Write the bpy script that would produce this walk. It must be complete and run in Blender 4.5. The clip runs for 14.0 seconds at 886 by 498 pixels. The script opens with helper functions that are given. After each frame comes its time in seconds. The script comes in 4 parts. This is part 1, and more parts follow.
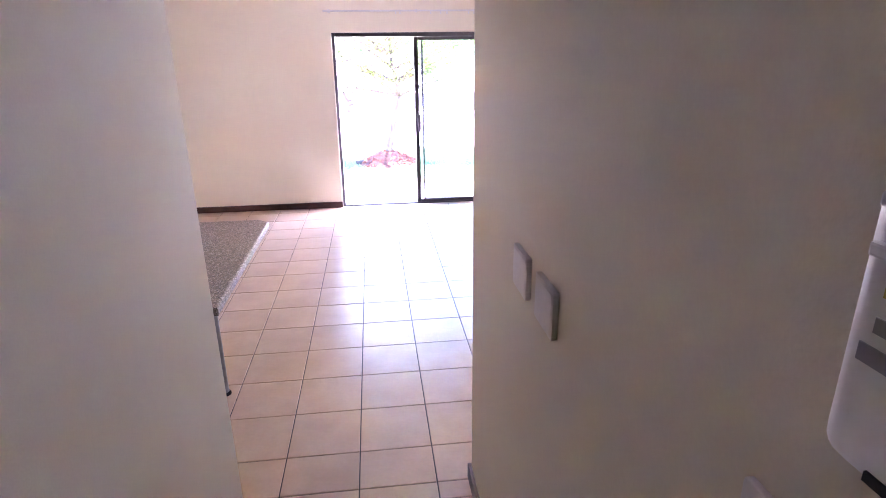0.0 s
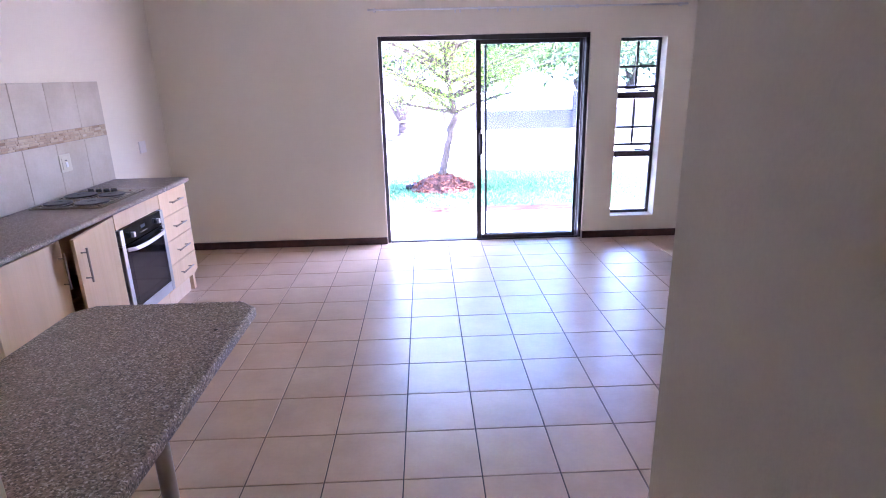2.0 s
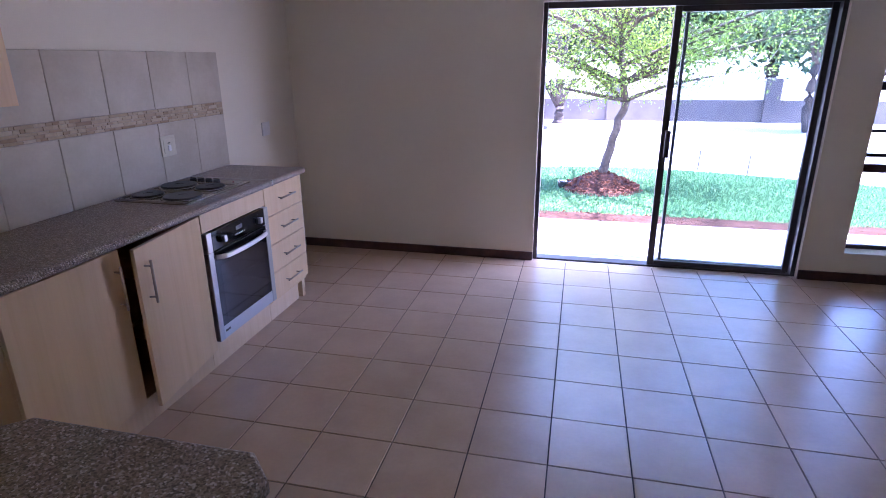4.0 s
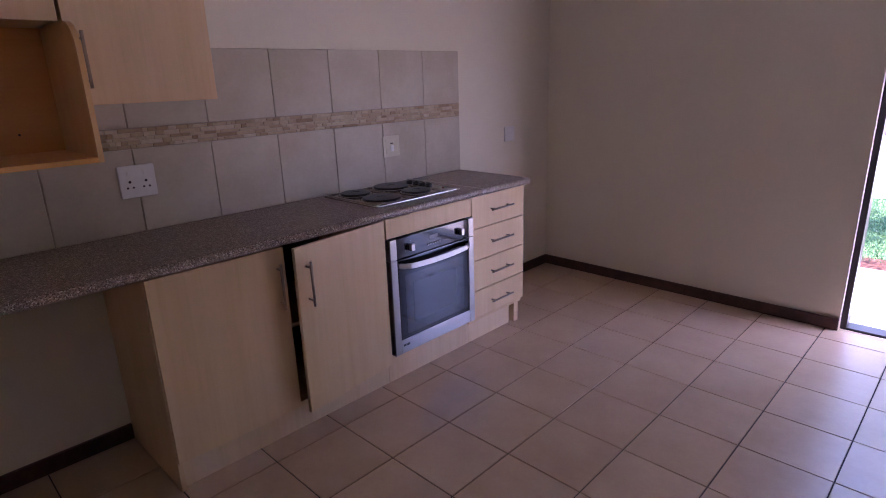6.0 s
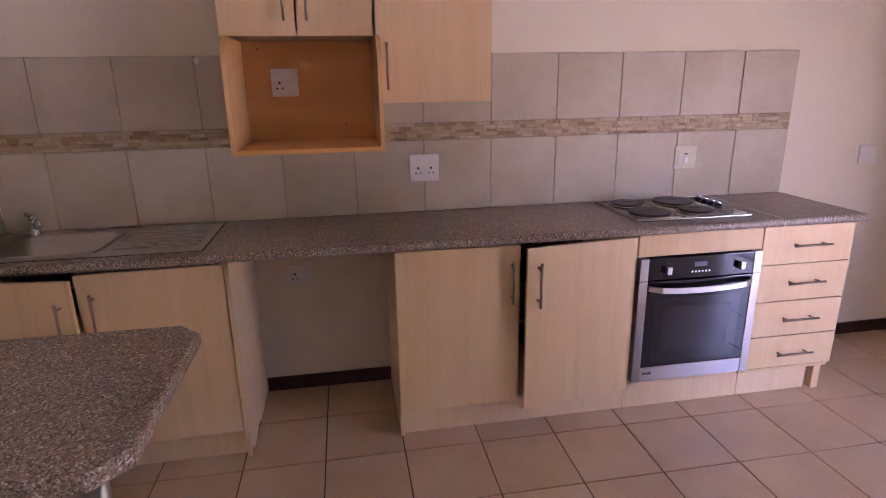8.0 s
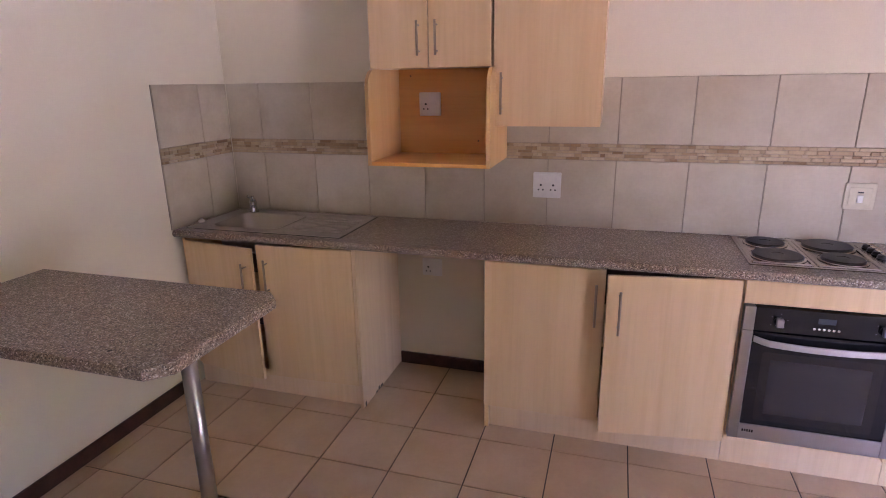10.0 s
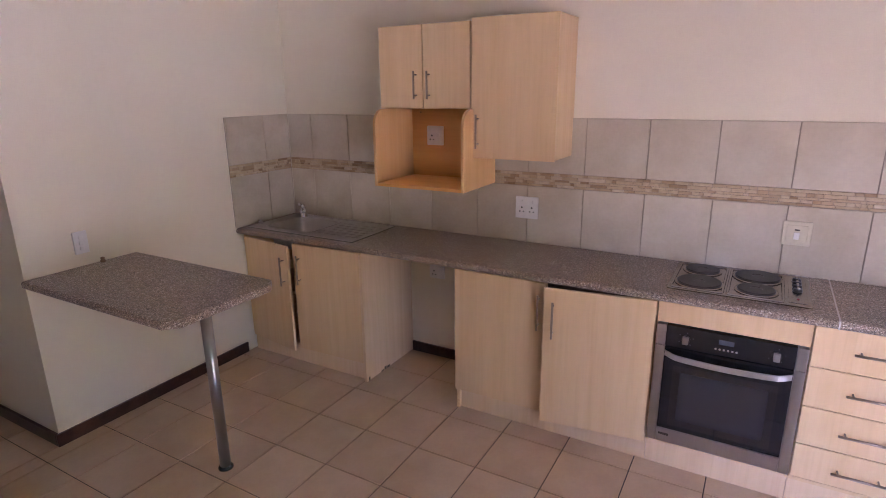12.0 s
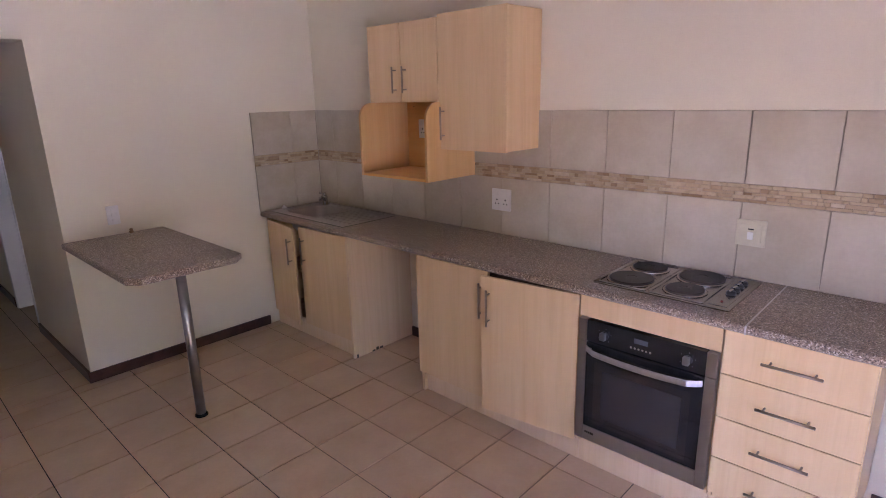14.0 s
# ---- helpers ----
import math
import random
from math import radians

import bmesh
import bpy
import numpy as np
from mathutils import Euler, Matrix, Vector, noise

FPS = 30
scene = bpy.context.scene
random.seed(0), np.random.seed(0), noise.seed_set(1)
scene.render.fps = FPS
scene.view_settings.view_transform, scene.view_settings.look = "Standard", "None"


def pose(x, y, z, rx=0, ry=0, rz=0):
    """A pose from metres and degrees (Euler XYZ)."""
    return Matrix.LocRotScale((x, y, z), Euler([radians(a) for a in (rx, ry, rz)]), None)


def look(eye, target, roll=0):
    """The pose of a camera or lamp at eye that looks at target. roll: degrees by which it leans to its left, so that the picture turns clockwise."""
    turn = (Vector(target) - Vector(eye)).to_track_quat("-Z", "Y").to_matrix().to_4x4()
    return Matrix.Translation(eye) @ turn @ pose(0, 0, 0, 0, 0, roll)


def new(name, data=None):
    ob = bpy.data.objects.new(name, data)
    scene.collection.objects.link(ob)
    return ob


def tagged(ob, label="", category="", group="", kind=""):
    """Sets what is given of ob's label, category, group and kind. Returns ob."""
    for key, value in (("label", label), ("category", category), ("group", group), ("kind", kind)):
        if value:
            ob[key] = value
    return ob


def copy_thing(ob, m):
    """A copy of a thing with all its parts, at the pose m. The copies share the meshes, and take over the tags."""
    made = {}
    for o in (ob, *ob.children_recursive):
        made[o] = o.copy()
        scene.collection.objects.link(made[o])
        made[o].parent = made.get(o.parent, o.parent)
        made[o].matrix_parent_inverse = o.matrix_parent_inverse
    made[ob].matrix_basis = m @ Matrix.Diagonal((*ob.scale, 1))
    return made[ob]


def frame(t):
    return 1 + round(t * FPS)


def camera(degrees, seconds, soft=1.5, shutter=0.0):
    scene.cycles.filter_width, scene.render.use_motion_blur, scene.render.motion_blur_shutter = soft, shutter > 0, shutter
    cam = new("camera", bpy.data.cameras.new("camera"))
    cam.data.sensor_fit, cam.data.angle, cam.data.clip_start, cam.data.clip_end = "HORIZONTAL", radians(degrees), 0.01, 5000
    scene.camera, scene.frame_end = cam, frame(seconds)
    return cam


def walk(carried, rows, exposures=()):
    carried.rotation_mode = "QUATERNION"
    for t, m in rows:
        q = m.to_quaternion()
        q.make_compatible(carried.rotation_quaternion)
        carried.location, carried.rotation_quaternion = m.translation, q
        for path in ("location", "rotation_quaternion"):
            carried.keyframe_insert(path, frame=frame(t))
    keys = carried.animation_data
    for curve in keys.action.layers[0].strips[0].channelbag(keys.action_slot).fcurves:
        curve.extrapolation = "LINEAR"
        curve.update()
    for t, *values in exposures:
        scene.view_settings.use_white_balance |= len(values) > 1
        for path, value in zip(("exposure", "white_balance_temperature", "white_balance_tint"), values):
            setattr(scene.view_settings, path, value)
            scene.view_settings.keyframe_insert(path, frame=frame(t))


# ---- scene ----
cam = camera(76.1, 14.0, soft=0.95)
PATH = [
    (0, (0.194, 1.286, 1.745), (0.417, 3.163, 1.089), -0.7),
    (0.5, (0.211, 1.65, 1.685), (0.395, 3.542, 1.065), -1.1),
    (1, (0.233, 1.944, 1.673), (0.371, 3.848, 1.075), -1.4),
    (1.5, (0.219, 2.259, 1.65), (0.319, 4.168, 1.06), -1.3),
    (2, (0.194, 2.496, 1.626), (0.245, 4.406, 1.035), -1.4),
    (2.2, (0.191, 2.59, 1.623), (0.22, 4.499, 1.028), -1.4),
    (4.3, (0.073, 3.668, 1.552), (-0.476, 5.484, 0.92), -1.1),
    (4.5, (0.062, 3.755, 1.5), (-0.566, 5.559, 0.907), -1.5),
    (5, (0.054, 3.972, 1.499), (-0.799, 5.683, 0.911), -1.6),
    (5.5, (0.14, 4.134, 1.473), (-0.978, 5.686, 0.89), -1.8),
    (6, (0.277, 4.255, 1.475), (-1.071, 5.615, 0.898), -1.9),
    (6.5, (0.326, 4.374, 1.487), (-1.221, 5.5, 0.904), -1.6),
    (7, (0.368, 4.47, 1.463), (-1.353, 5.317, 0.897), -1.6),
    (7.5, (0.427, 4.545, 1.462), (-1.406, 5.117, 0.901), -1.2),
    (8, (0.466, 4.65, 1.504), (-1.426, 4.97, 0.94), -1.0),
    (8.5, (0.47, 4.79, 1.555), (-1.445, 4.868, 0.986), -0.8),
    (9, (0.501, 4.929, 1.581), (-1.409, 4.763, 1.009), -0.7),
    (9.2, (0.54, 5.002, 1.579), (-1.361, 4.74, 1.018), -0.8),
    (11.3, (0.801, 5.928, 1.787), (-0.914, 5.092, 1.186), -1.0),
    (11.5, (0.835, 6.004, 1.804), (-0.869, 5.139, 1.214), -1.0),
    (12, (0.873, 6.211, 1.798), (-0.799, 5.26, 1.251), -0.7),
    (12.5, (0.795, 6.477, 1.802), (-0.796, 5.388, 1.269), -1.0),
    (13, (0.679, 6.647, 1.78), (-0.837, 5.453, 1.257), -1.2),
    (13.5, (0.536, 6.869, 1.744), (-0.916, 5.596, 1.225), -1.3),
    (14, (0.432, 7.063, 1.726), (-0.965, 5.732, 1.2), -1.4),
]
EXPOSURES = [(0.0, 6.69, 5600, 50), (1.5, 5.93, 5450, 50), (2.0, 5.73, 5150, 46), (4.3, 4.35, 5100, 44), (5.0, 4.15, 5100, 46), (5.5, 4.04, 5350, 50), (6.0, 4.25, 5700, 57), (6.5, 4.45, 5950, 60), (7.5, 4.97, 6300, 60), (9.0, 5.56, 6180, 54), (11.5, 5.47, 6050, 50), (14.0, 5.27, 6000, 49)]
walk(cam, [(t, look(eye, target, roll)) for t, eye, target, roll in PATH], EXPOSURES)

# ---- world, sun ----
world = bpy.data.worlds.new("sky")
scene.world = world
world.use_nodes = True
wn = world.node_tree
sky = wn.nodes.new("ShaderNodeTexSky")
sky.sky_type = "NISHITA"
sky.sun_disc = False
sky.sun_elevation = radians(74)
sky.sun_rotation = radians(95)
sky.dust_density = 1.0
background = wn.nodes["Background"]
background.inputs["Strength"].default_value = 0.15
wn.links.new(sky.outputs["Color"], background.inputs["Color"])
sun = new("sun", bpy.data.lights.new("sun", "SUN"))
sun.data.energy = 5.0
sun.data.angle = radians(0.5)
sun.data.color = (1.0, 0.975, 0.945)
sun.matrix_world = look((4.0, 8.8, 14.0), (0.0, 9.1, 0.0))

# ---- plan, in metres ----
WEST, SOUTH, NORTH, EAST = -2.245, 3.15, 7.988, 4.9   # inner faces of the room
PASS_L, PASS_R, PASS_END = -0.388, 0.54, -0.6           # passage
RIGHT_CORNER = 3.25                                     # where the passage's right wall ends
ROOM_H, LINTEL, PASS_H = 2.75, 2.07, 2.45
THICK = 0.22
DOOR = (-0.212, 1.752, 0.0, 1.965)                          # sliding door opening: x, x, z, z
WINDOW = (2.03, 2.465, 0.22, 1.912)
ADDED_SIDE_WINDOW = (2.6, 2.88, 0.6, 2.1)                       # y, y, z, z of an unseen window added to light the passage
FRONT = -1.697                                           # front plane of the base units
TOP = 0.9                                                # worktop height
TILE = 0.333
GRID_X, GRID_Y = -1.607, 4.49


# ---- materials ----
def material(name):
    m = bpy.data.materials.new(name)
    m.use_nodes = True
    return m, m.node_tree, m.node_tree.nodes["Principled BSDF"]


def node(tree, kind, **values):
    n = tree.nodes.new(kind)
    for key, value in values.items():
        n.inputs[key.replace("_", " ")].default_value = value
    return n


def ramp(tree, source, stops):
    r = tree.nodes.new("ShaderNodeValToRGB")
    while len(r.color_ramp.elements) < len(stops):
        r.color_ramp.elements.new(0.5)
    for e, (p, c) in zip(r.color_ramp.elements, stops):
        e.position = p
        e.color = (*c, 1)
    tree.links.new(source, r.inputs["Fac"])
    return r.outputs["Color"]


def coords(tree, scale=(1, 1, 1), kind="Object", random_shift=0.0):
    c = tree.nodes.new("ShaderNodeTexCoord")
    m = tree.nodes.new("ShaderNodeMapping")
    m.inputs["Scale"].default_value = scale
    tree.links.new(c.outputs[kind], m.inputs["Vector"])
    if random_shift:
        o = tree.nodes.new("ShaderNodeObjectInfo")
        s = tree.nodes.new("ShaderNodeMath")
        s.operation = "MULTIPLY"
        s.inputs[1].default_value = random_shift
        tree.links.new(o.outputs["Random"], s.inputs[0])
        tree.links.new(s.outputs[0], m.inputs["Location"])
    return m.outputs["Vector"]


def mix(tree, a, b, fac, blend="MIX"):
    m = tree.nodes.new("ShaderNodeMix")
    m.data_type = "RGBA"
    m.blend_type = blend
    for key, v in ((0, fac), (6, a), (7, b)):
        if hasattr(v, "links"):
            tree.links.new(v, m.inputs[key])
        else:
            m.inputs[key].default_value = v if key == 0 else (*v, 1)
    return m.outputs[2]


def bump(tree, shader, height, strength, distance):
    b = tree.nodes.new("ShaderNodeBump")
    b.inputs["Strength"].default_value = strength
    b.inputs["Distance"].default_value = distance
    tree.links.new(height, b.inputs["Height"])
    tree.links.new(b.outputs["Normal"], shader.inputs["Normal"])


def mottled(name, a, b, scale, rough=0.6, grain=None, relief=0.0, metal=0.0, fine=120.0, spread=(0.35, 0.65), rough_var=0.0, shift=0.0, spec=0.5):
    """Two tones in soft clouds, with a fine grain on top."""
    m, t, p = material(name)
    v = coords(t, random_shift=shift)
    n1 = node(t, "ShaderNodeTexNoise", Scale=scale, Detail=5.0, Roughness=0.6)
    n2 = node(t, "ShaderNodeTexNoise", Scale=fine, Detail=3.0)
    t.links.new(v, n1.inputs["Vector"])
    t.links.new(v, n2.inputs["Vector"])
    base = ramp(t, n1.outputs["Fac"], ((spread[0], a), (spread[1], b)))
    if grain:
        base = mix(t, base, ramp(t, n2.outputs["Fac"], ((0.3, (1 - grain,) * 3), (0.7, (1, 1, 1)))), 1.0, "MULTIPLY")
    t.links.new(base, p.inputs["Base Color"])
    p.inputs["Roughness"].default_value = rough
    p.inputs["Metallic"].default_value = metal
    p.inputs["Specular IOR Level"].default_value = spec
    if rough_var:
        r = ramp(t, n1.outputs["Fac"], ((0.3, (rough - rough_var,) * 3), (0.7, (rough + rough_var,) * 3)))
        t.links.new(r, p.inputs["Roughness"])
    if relief:
        bump(t, p, n2.outputs["Fac"], 0.4, relief)
    return m


def laminate(name, a, b, direction=2):
    """Pale maple-look laminate with long soft streaks."""
    m, t, p = material(name)
    stretch = [14.0, 14.0, 14.0]
    stretch[direction] = 0.9
    v = coords(t, stretch, random_shift=7.0)
    n1 = node(t, "ShaderNodeTexNoise", Scale=1.0, Detail=3.0, Roughness=0.5, Distortion=0.6)
    t.links.new(v, n1.inputs["Vector"])
    stretch = [60.0, 60.0, 60.0]
    stretch[direction] = 2.5
    v2 = coords(t, stretch, random_shift=3.0)
    n2 = node(t, "ShaderNodeTexNoise", Scale=1.0, Detail=3.0, Distortion=0.3)
    t.links.new(v2, n2.inputs["Vector"])
    base = ramp(t, n1.outputs["Fac"], ((0.32, a), (0.66, b)))
    base = mix(t, base, ramp(t, n2.outputs["Fac"], ((0.36, (0.93, 0.915, 0.89)), (0.52, (1, 1, 1)))), 0.5, "MULTIPLY")
    o = t.nodes.new("ShaderNodeObjectInfo")
    base = mix(t, base, ramp(t, o.outputs["Random"], ((0.0, (0.95, 0.94, 0.93)), (1.0, (1, 1, 1)))), 1.0, "MULTIPLY")
    t.links.new(base, p.inputs["Base Color"])
    p.inputs["Roughness"].default_value = 0.4
    return m


def granite(name):
    """Granite-look laminate: brown, grey and pale flecks."""
    m, t, p = material(name)
    v = coords(t)
    v1 = node(t, "ShaderNodeTexVoronoi", Scale=260.0)
    v2 = node(t, "ShaderNodeTexNoise", Scale=140.0, Detail=4.0, Roughness=0.7)
    v3 = node(t, "ShaderNodeTexNoise", Scale=3.0, Detail=3.0)
    for n in (v1, v2, v3):
        t.links.new(v, n.inputs["Vector"])
    sep = t.nodes.new("ShaderNodeSeparateColor")
    t.links.new(v1.outputs["Color"], sep.inputs["Color"])
    cells = ramp(t, sep.outputs["Red"], ((0.0, (0.045, 0.03, 0.022)), (0.2, (0.14, 0.095, 0.066)), (0.5, (0.31, 0.222, 0.158)), (0.8, (0.4, 0.3, 0.222)), (0.92, (0.62, 0.53, 0.44)), (1.0, (0.85, 0.77, 0.68))))
    flecks = ramp(t, v2.outputs["Fac"], ((0.36, (0.12, 0.085, 0.07)), (0.5, (0.27, 0.21, 0.17)), (0.64, (0.42, 0.35, 0.3))))
    base = mix(t, cells, flecks, 0.2)
    base = mix(t, base, ramp(t, v3.outputs["Fac"], ((0.3, (0.88, 0.88, 0.88)), (0.7, (1, 1, 1)))), 1.0, "MULTIPLY")
    t.links.new(base, p.inputs["Base Color"])
    p.inputs["Roughness"].default_value = 0.38
    bump(t, p, v2.outputs["Fac"], 0.15, 0.0006)
    return m


def ceramic(name, a, b, rough, tint=0.08, spec=0.68):
    """Matt-glazed tile with cloudy mottling, each tile a little different."""
    m, t, p = material(name)
    v = coords(t, random_shift=11.0)
    n1 = node(t, "ShaderNodeTexNoise", Scale=4.0, Detail=4.0, Roughness=0.55)
    n2 = node(t, "ShaderNodeTexNoise", Scale=60.0, Detail=4.0)
    for n in (n1, n2):
        t.links.new(v, n.inputs["Vector"])
    base = ramp(t, n1.outputs["Fac"], ((0.32, a), (0.68, b)))
    base = mix(t, base, ramp(t, n2.outputs["Fac"], ((0.35, (0.95, 0.95, 0.95)), (0.6, (1, 1, 1)))), 0.7, "MULTIPLY")
    o = t.nodes.new("ShaderNodeObjectInfo")
    base = mix(t, base, ramp(t, o.outputs["Random"], ((0.0, (1 - tint, 1 - tint, 1 - tint * 1.1)), (1.0, (1, 1, 1)))), 1.0, "MULTIPLY")
    t.links.new(base, p.inputs["Base Color"])
    r = ramp(t, n1.outputs["Fac"], ((0.3, (rough * 0.95,) * 3), (0.7, (rough * 1.08,) * 3)))
    t.links.new(r, p.inputs["Roughness"])
    p.inputs["Specular IOR Level"].default_value = spec
    bump(t, p, n1.outputs["Fac"], 0.05, 0.002)
    return m


def metal(name, colour, rough, stretch=(4, 300, 4), strength=0.0):
    """Brushed metal."""
    m, t, p = material(name)
    v = coords(t, stretch)
    n1 = node(t, "ShaderNodeTexNoise", Scale=1.0, Detail=2.0)
    n2 = node(t, "ShaderNodeTexNoise", Scale=9.0, Detail=4.0)
    t.links.new(v, n1.inputs["Vector"])
    t.links.new(coords(t), n2.inputs["Vector"])
    t.links.new(ramp(t, n1.outputs["Fac"], ((0.2, tuple(c * 0.95 for c in colour)), (0.8, colour))), p.inputs["Base Color"])
    t.links.new(ramp(t, n2.outputs["Fac"], ((0.3, (rough * 0.97,) * 3), (0.7, (rough * 1.1,) * 3))), p.inputs["Roughness"])
    p.inputs["Metallic"].default_value = 1.0
    return m


def plain(name, colour, rough, spec=0.5, metallic=0.0):
    m, t, p = material(name)
    v = coords(t)
    n1 = node(t, "ShaderNodeTexNoise", Scale=35.0, Detail=4.0)
    t.links.new(v, n1.inputs["Vector"])
    t.links.new(ramp(t, n1.outputs["Fac"], ((0.3, tuple(c * 0.92 for c in colour)), (0.7, colour))), p.inputs["Base Color"])
    p.inputs["Roughness"].default_value = rough
    p.inputs["Specular IOR Level"].default_value = spec
    p.inputs["Metallic"].default_value = metallic
    return m


WALL = mottled("cream_wall_paint", (0.775, 0.695, 0.54), (0.805, 0.725, 0.57), 1.3, 0.75, grain=0.03, relief=0.0012, fine=160.0, spec=0.2)
CEIL = mottled("white_ceiling_paint", (0.78, 0.77, 0.74), (0.81, 0.8, 0.77), 1.0, 0.8, relief=0.001)
REVEAL = mottled("white_reveal_paint", (0.76, 0.75, 0.72), (0.8, 0.79, 0.76), 2.0, 0.7, relief=0.001)
GROUT = mottled("dark_grout", (0.04, 0.027, 0.021), (0.065, 0.046, 0.036), 30.0, 0.85, relief=0.001)
WALL_GROUT = mottled("grey_wall_grout", (0.29, 0.24, 0.19), (0.35, 0.3, 0.245), 30.0, 0.85)
FLOOR_TILE = ceramic("beige_floor_tile", (0.52, 0.338, 0.2), (0.61, 0.422, 0.266), 0.315)
WALL_TILE = ceramic("grey_beige_wall_tile", (0.5, 0.418, 0.3), (0.61, 0.528, 0.41), 0.55, 0.06, 0.35)
SKIRT = mottled("dark_brown_stained_wood", (0.055, 0.02, 0.014), (0.1, 0.038, 0.026), 14.0, 0.35, grain=0.2, fine=90.0)
MAPLE = laminate("maple_laminate", (0.735, 0.497, 0.264), (0.778, 0.547, 0.31))
# Lighter copy of the maple: daylight on end panel and plinths is in the colour.
DAYLIT_MAPLE = laminate("daylit_maple_laminate", (0.74, 0.525, 0.315), (0.79, 0.577, 0.36))
# Niche boards: maple with the niche's warm bounce light put into the colour.
NICHE = laminate("bounce_warmed_maple_laminate", (0.72, 0.42, 0.165), (0.78, 0.49, 0.22))
MAPLE_IN = laminate("bounce_lit_maple_laminate", (0.77, 0.375, 0.095), (0.83, 0.445, 0.13), 1)
STONE = granite("speckled_granite_laminate")
STEEL = metal("brushed_steel", (0.5, 0.49, 0.485), 0.31)
HOB_STEEL = metal("hob_steel", (0.36, 0.33, 0.31), 0.2, (4, 120, 4))
STEEL_Z = metal("brushed_steel_upright", (0.42, 0.4, 0.38), 0.31, (200, 200, 3))
HANDLE = metal("satin_nickel", (0.4, 0.31, 0.24), 0.28, (40, 40, 40), 0.02)
CHROME = metal("chrome", (0.7, 0.7, 0.71), 0.12, (20, 20, 20), 0.01)
SINK_STEEL = metal("sink_steel", (0.45, 0.415, 0.38), 0.32, (6, 120, 6))
BLACK_GLASS = plain("black_oven_glass", (0.012, 0.012, 0.014), 0.06)
BLACK = plain("black_enamel", (0.02, 0.02, 0.022), 0.25)
HOB_IRON = mottled("cast_iron_plate", (0.012, 0.009, 0.008), (0.022, 0.017, 0.015), 20.0, 0.36, relief=0.0005, fine=300, spec=0.35)
KNOB = plain("dark_knob_plastic", (0.025, 0.022, 0.022), 0.3)
# Cupboard backs with inner shade put into the colour; also the chips' own brown.
DARK = plain("cupboard_shade_and_chip_brown", (0.1, 0.07, 0.05), 0.7)
WHITE = plain("white_plastic", (0.8, 0.77, 0.73), 0.35)
CREAM = plain("cream_plastic", (0.64, 0.57, 0.41), 0.35)
PLATE = plain("ivory_switch_plastic", (0.86, 0.81, 0.72), 0.4)
HOLE = plain("socket_hole", (0.03, 0.025, 0.025), 0.6)
BRONZE = plain("dark_bronze_aluminium", (0.045, 0.035, 0.033), 0.4)
PAINT_RAIL = plain("white_rail_paint", (0.74, 0.72, 0.7), 0.5)
LABEL_BLUE = plain("blue_label", (0.03, 0.03, 0.2), 0.5)
LABEL_YELLOW = plain("yellow_label", (0.5, 0.38, 0.08), 0.5)
LABEL_GREY = plain("grey_label", (0.3, 0.28, 0.3), 0.5)
JOINT = plain("grey_joint_strip", (0.62, 0.58, 0.54), 0.5)
BLANK = plain("painted_over_plate", (0.8, 0.76, 0.7), 0.5)
COPPER = plain("dull_brass", (0.35, 0.22, 0.14), 0.45, metallic=0.6)

MOSAIC, mt, mp = material("stone_mosaic")
mo = mt.nodes.new("ShaderNodeObjectInfo")
mc = ramp(mt, mo.outputs["Random"], ((0.0, (0.32, 0.2, 0.1)), (0.15, (0.43, 0.3, 0.175)), (0.4, (0.53, 0.4, 0.24)), (0.7, (0.58, 0.46, 0.29)), (0.86, (0.42, 0.27, 0.14)), (1.0, (0.64, 0.53, 0.37))))
mnz = node(mt, "ShaderNodeTexNoise", Scale=55.0, Detail=5.0)
mt.links.new(coords(mt, random_shift=9.0), mnz.inputs["Vector"])
mt.links.new(mix(mt, mc, ramp(mt, mnz.outputs["Fac"], ((0.3, (0.74, 0.72, 0.7)), (0.7, (1, 1, 1)))), 0.6, "MULTIPLY"), mp.inputs["Base Color"])
mp.inputs["Roughness"].default_value = 0.55
bump(mt, mp, mnz.outputs["Fac"], 0.3, 0.001)

GLASS, gt, gp = material("window_glass")
gt.nodes.remove(gp)
g_clear = gt.nodes.new("ShaderNodeBsdfTransparent")
g_clear.inputs["Color"].default_value = (0.86, 0.9, 0.92, 1)
g_gloss = node(gt, "ShaderNodeBsdfGlossy", Roughness=0.02)
g_mix = gt.nodes.new("ShaderNodeMixShader")
g_fres = node(gt, "ShaderNodeFresnel", IOR=1.45)
gt.links.new(g_fres.outputs[0], g_mix.inputs[0])
gt.links.new(g_clear.outputs[0], g_mix.inputs[1])
gt.links.new(g_gloss.outputs[0], g_mix.inputs[2])
gt.links.new(g_mix.outputs[0], gt.nodes["Material Output"].inputs["Surface"])

# outdoors
PAVING = mottled("sunlit_concrete_paving", (0.27, 0.26, 0.245), (0.33, 0.318, 0.3), 1.5, 0.85, grain=0.2, relief=0.004, fine=60, spec=0.2)
SOIL = mottled("red_brown_soil_and_bark", (0.025, 0.011, 0.007), (0.058, 0.026, 0.017), 5.0, 0.95, grain=0.5, relief=0.03, fine=30, spec=0.08)
SAND = mottled("pale_sandy_ground", (0.36, 0.335, 0.3), (0.43, 0.4, 0.36), 0.6, 0.95, grain=0.25, relief=0.01, fine=25, spec=0.15)
LAWN = mottled("lawn_soil", (0.03, 0.07, 0.02), (0.055, 0.11, 0.032), 2.0, 0.9, grain=0.4, relief=0.02, fine=60, spec=0.1)
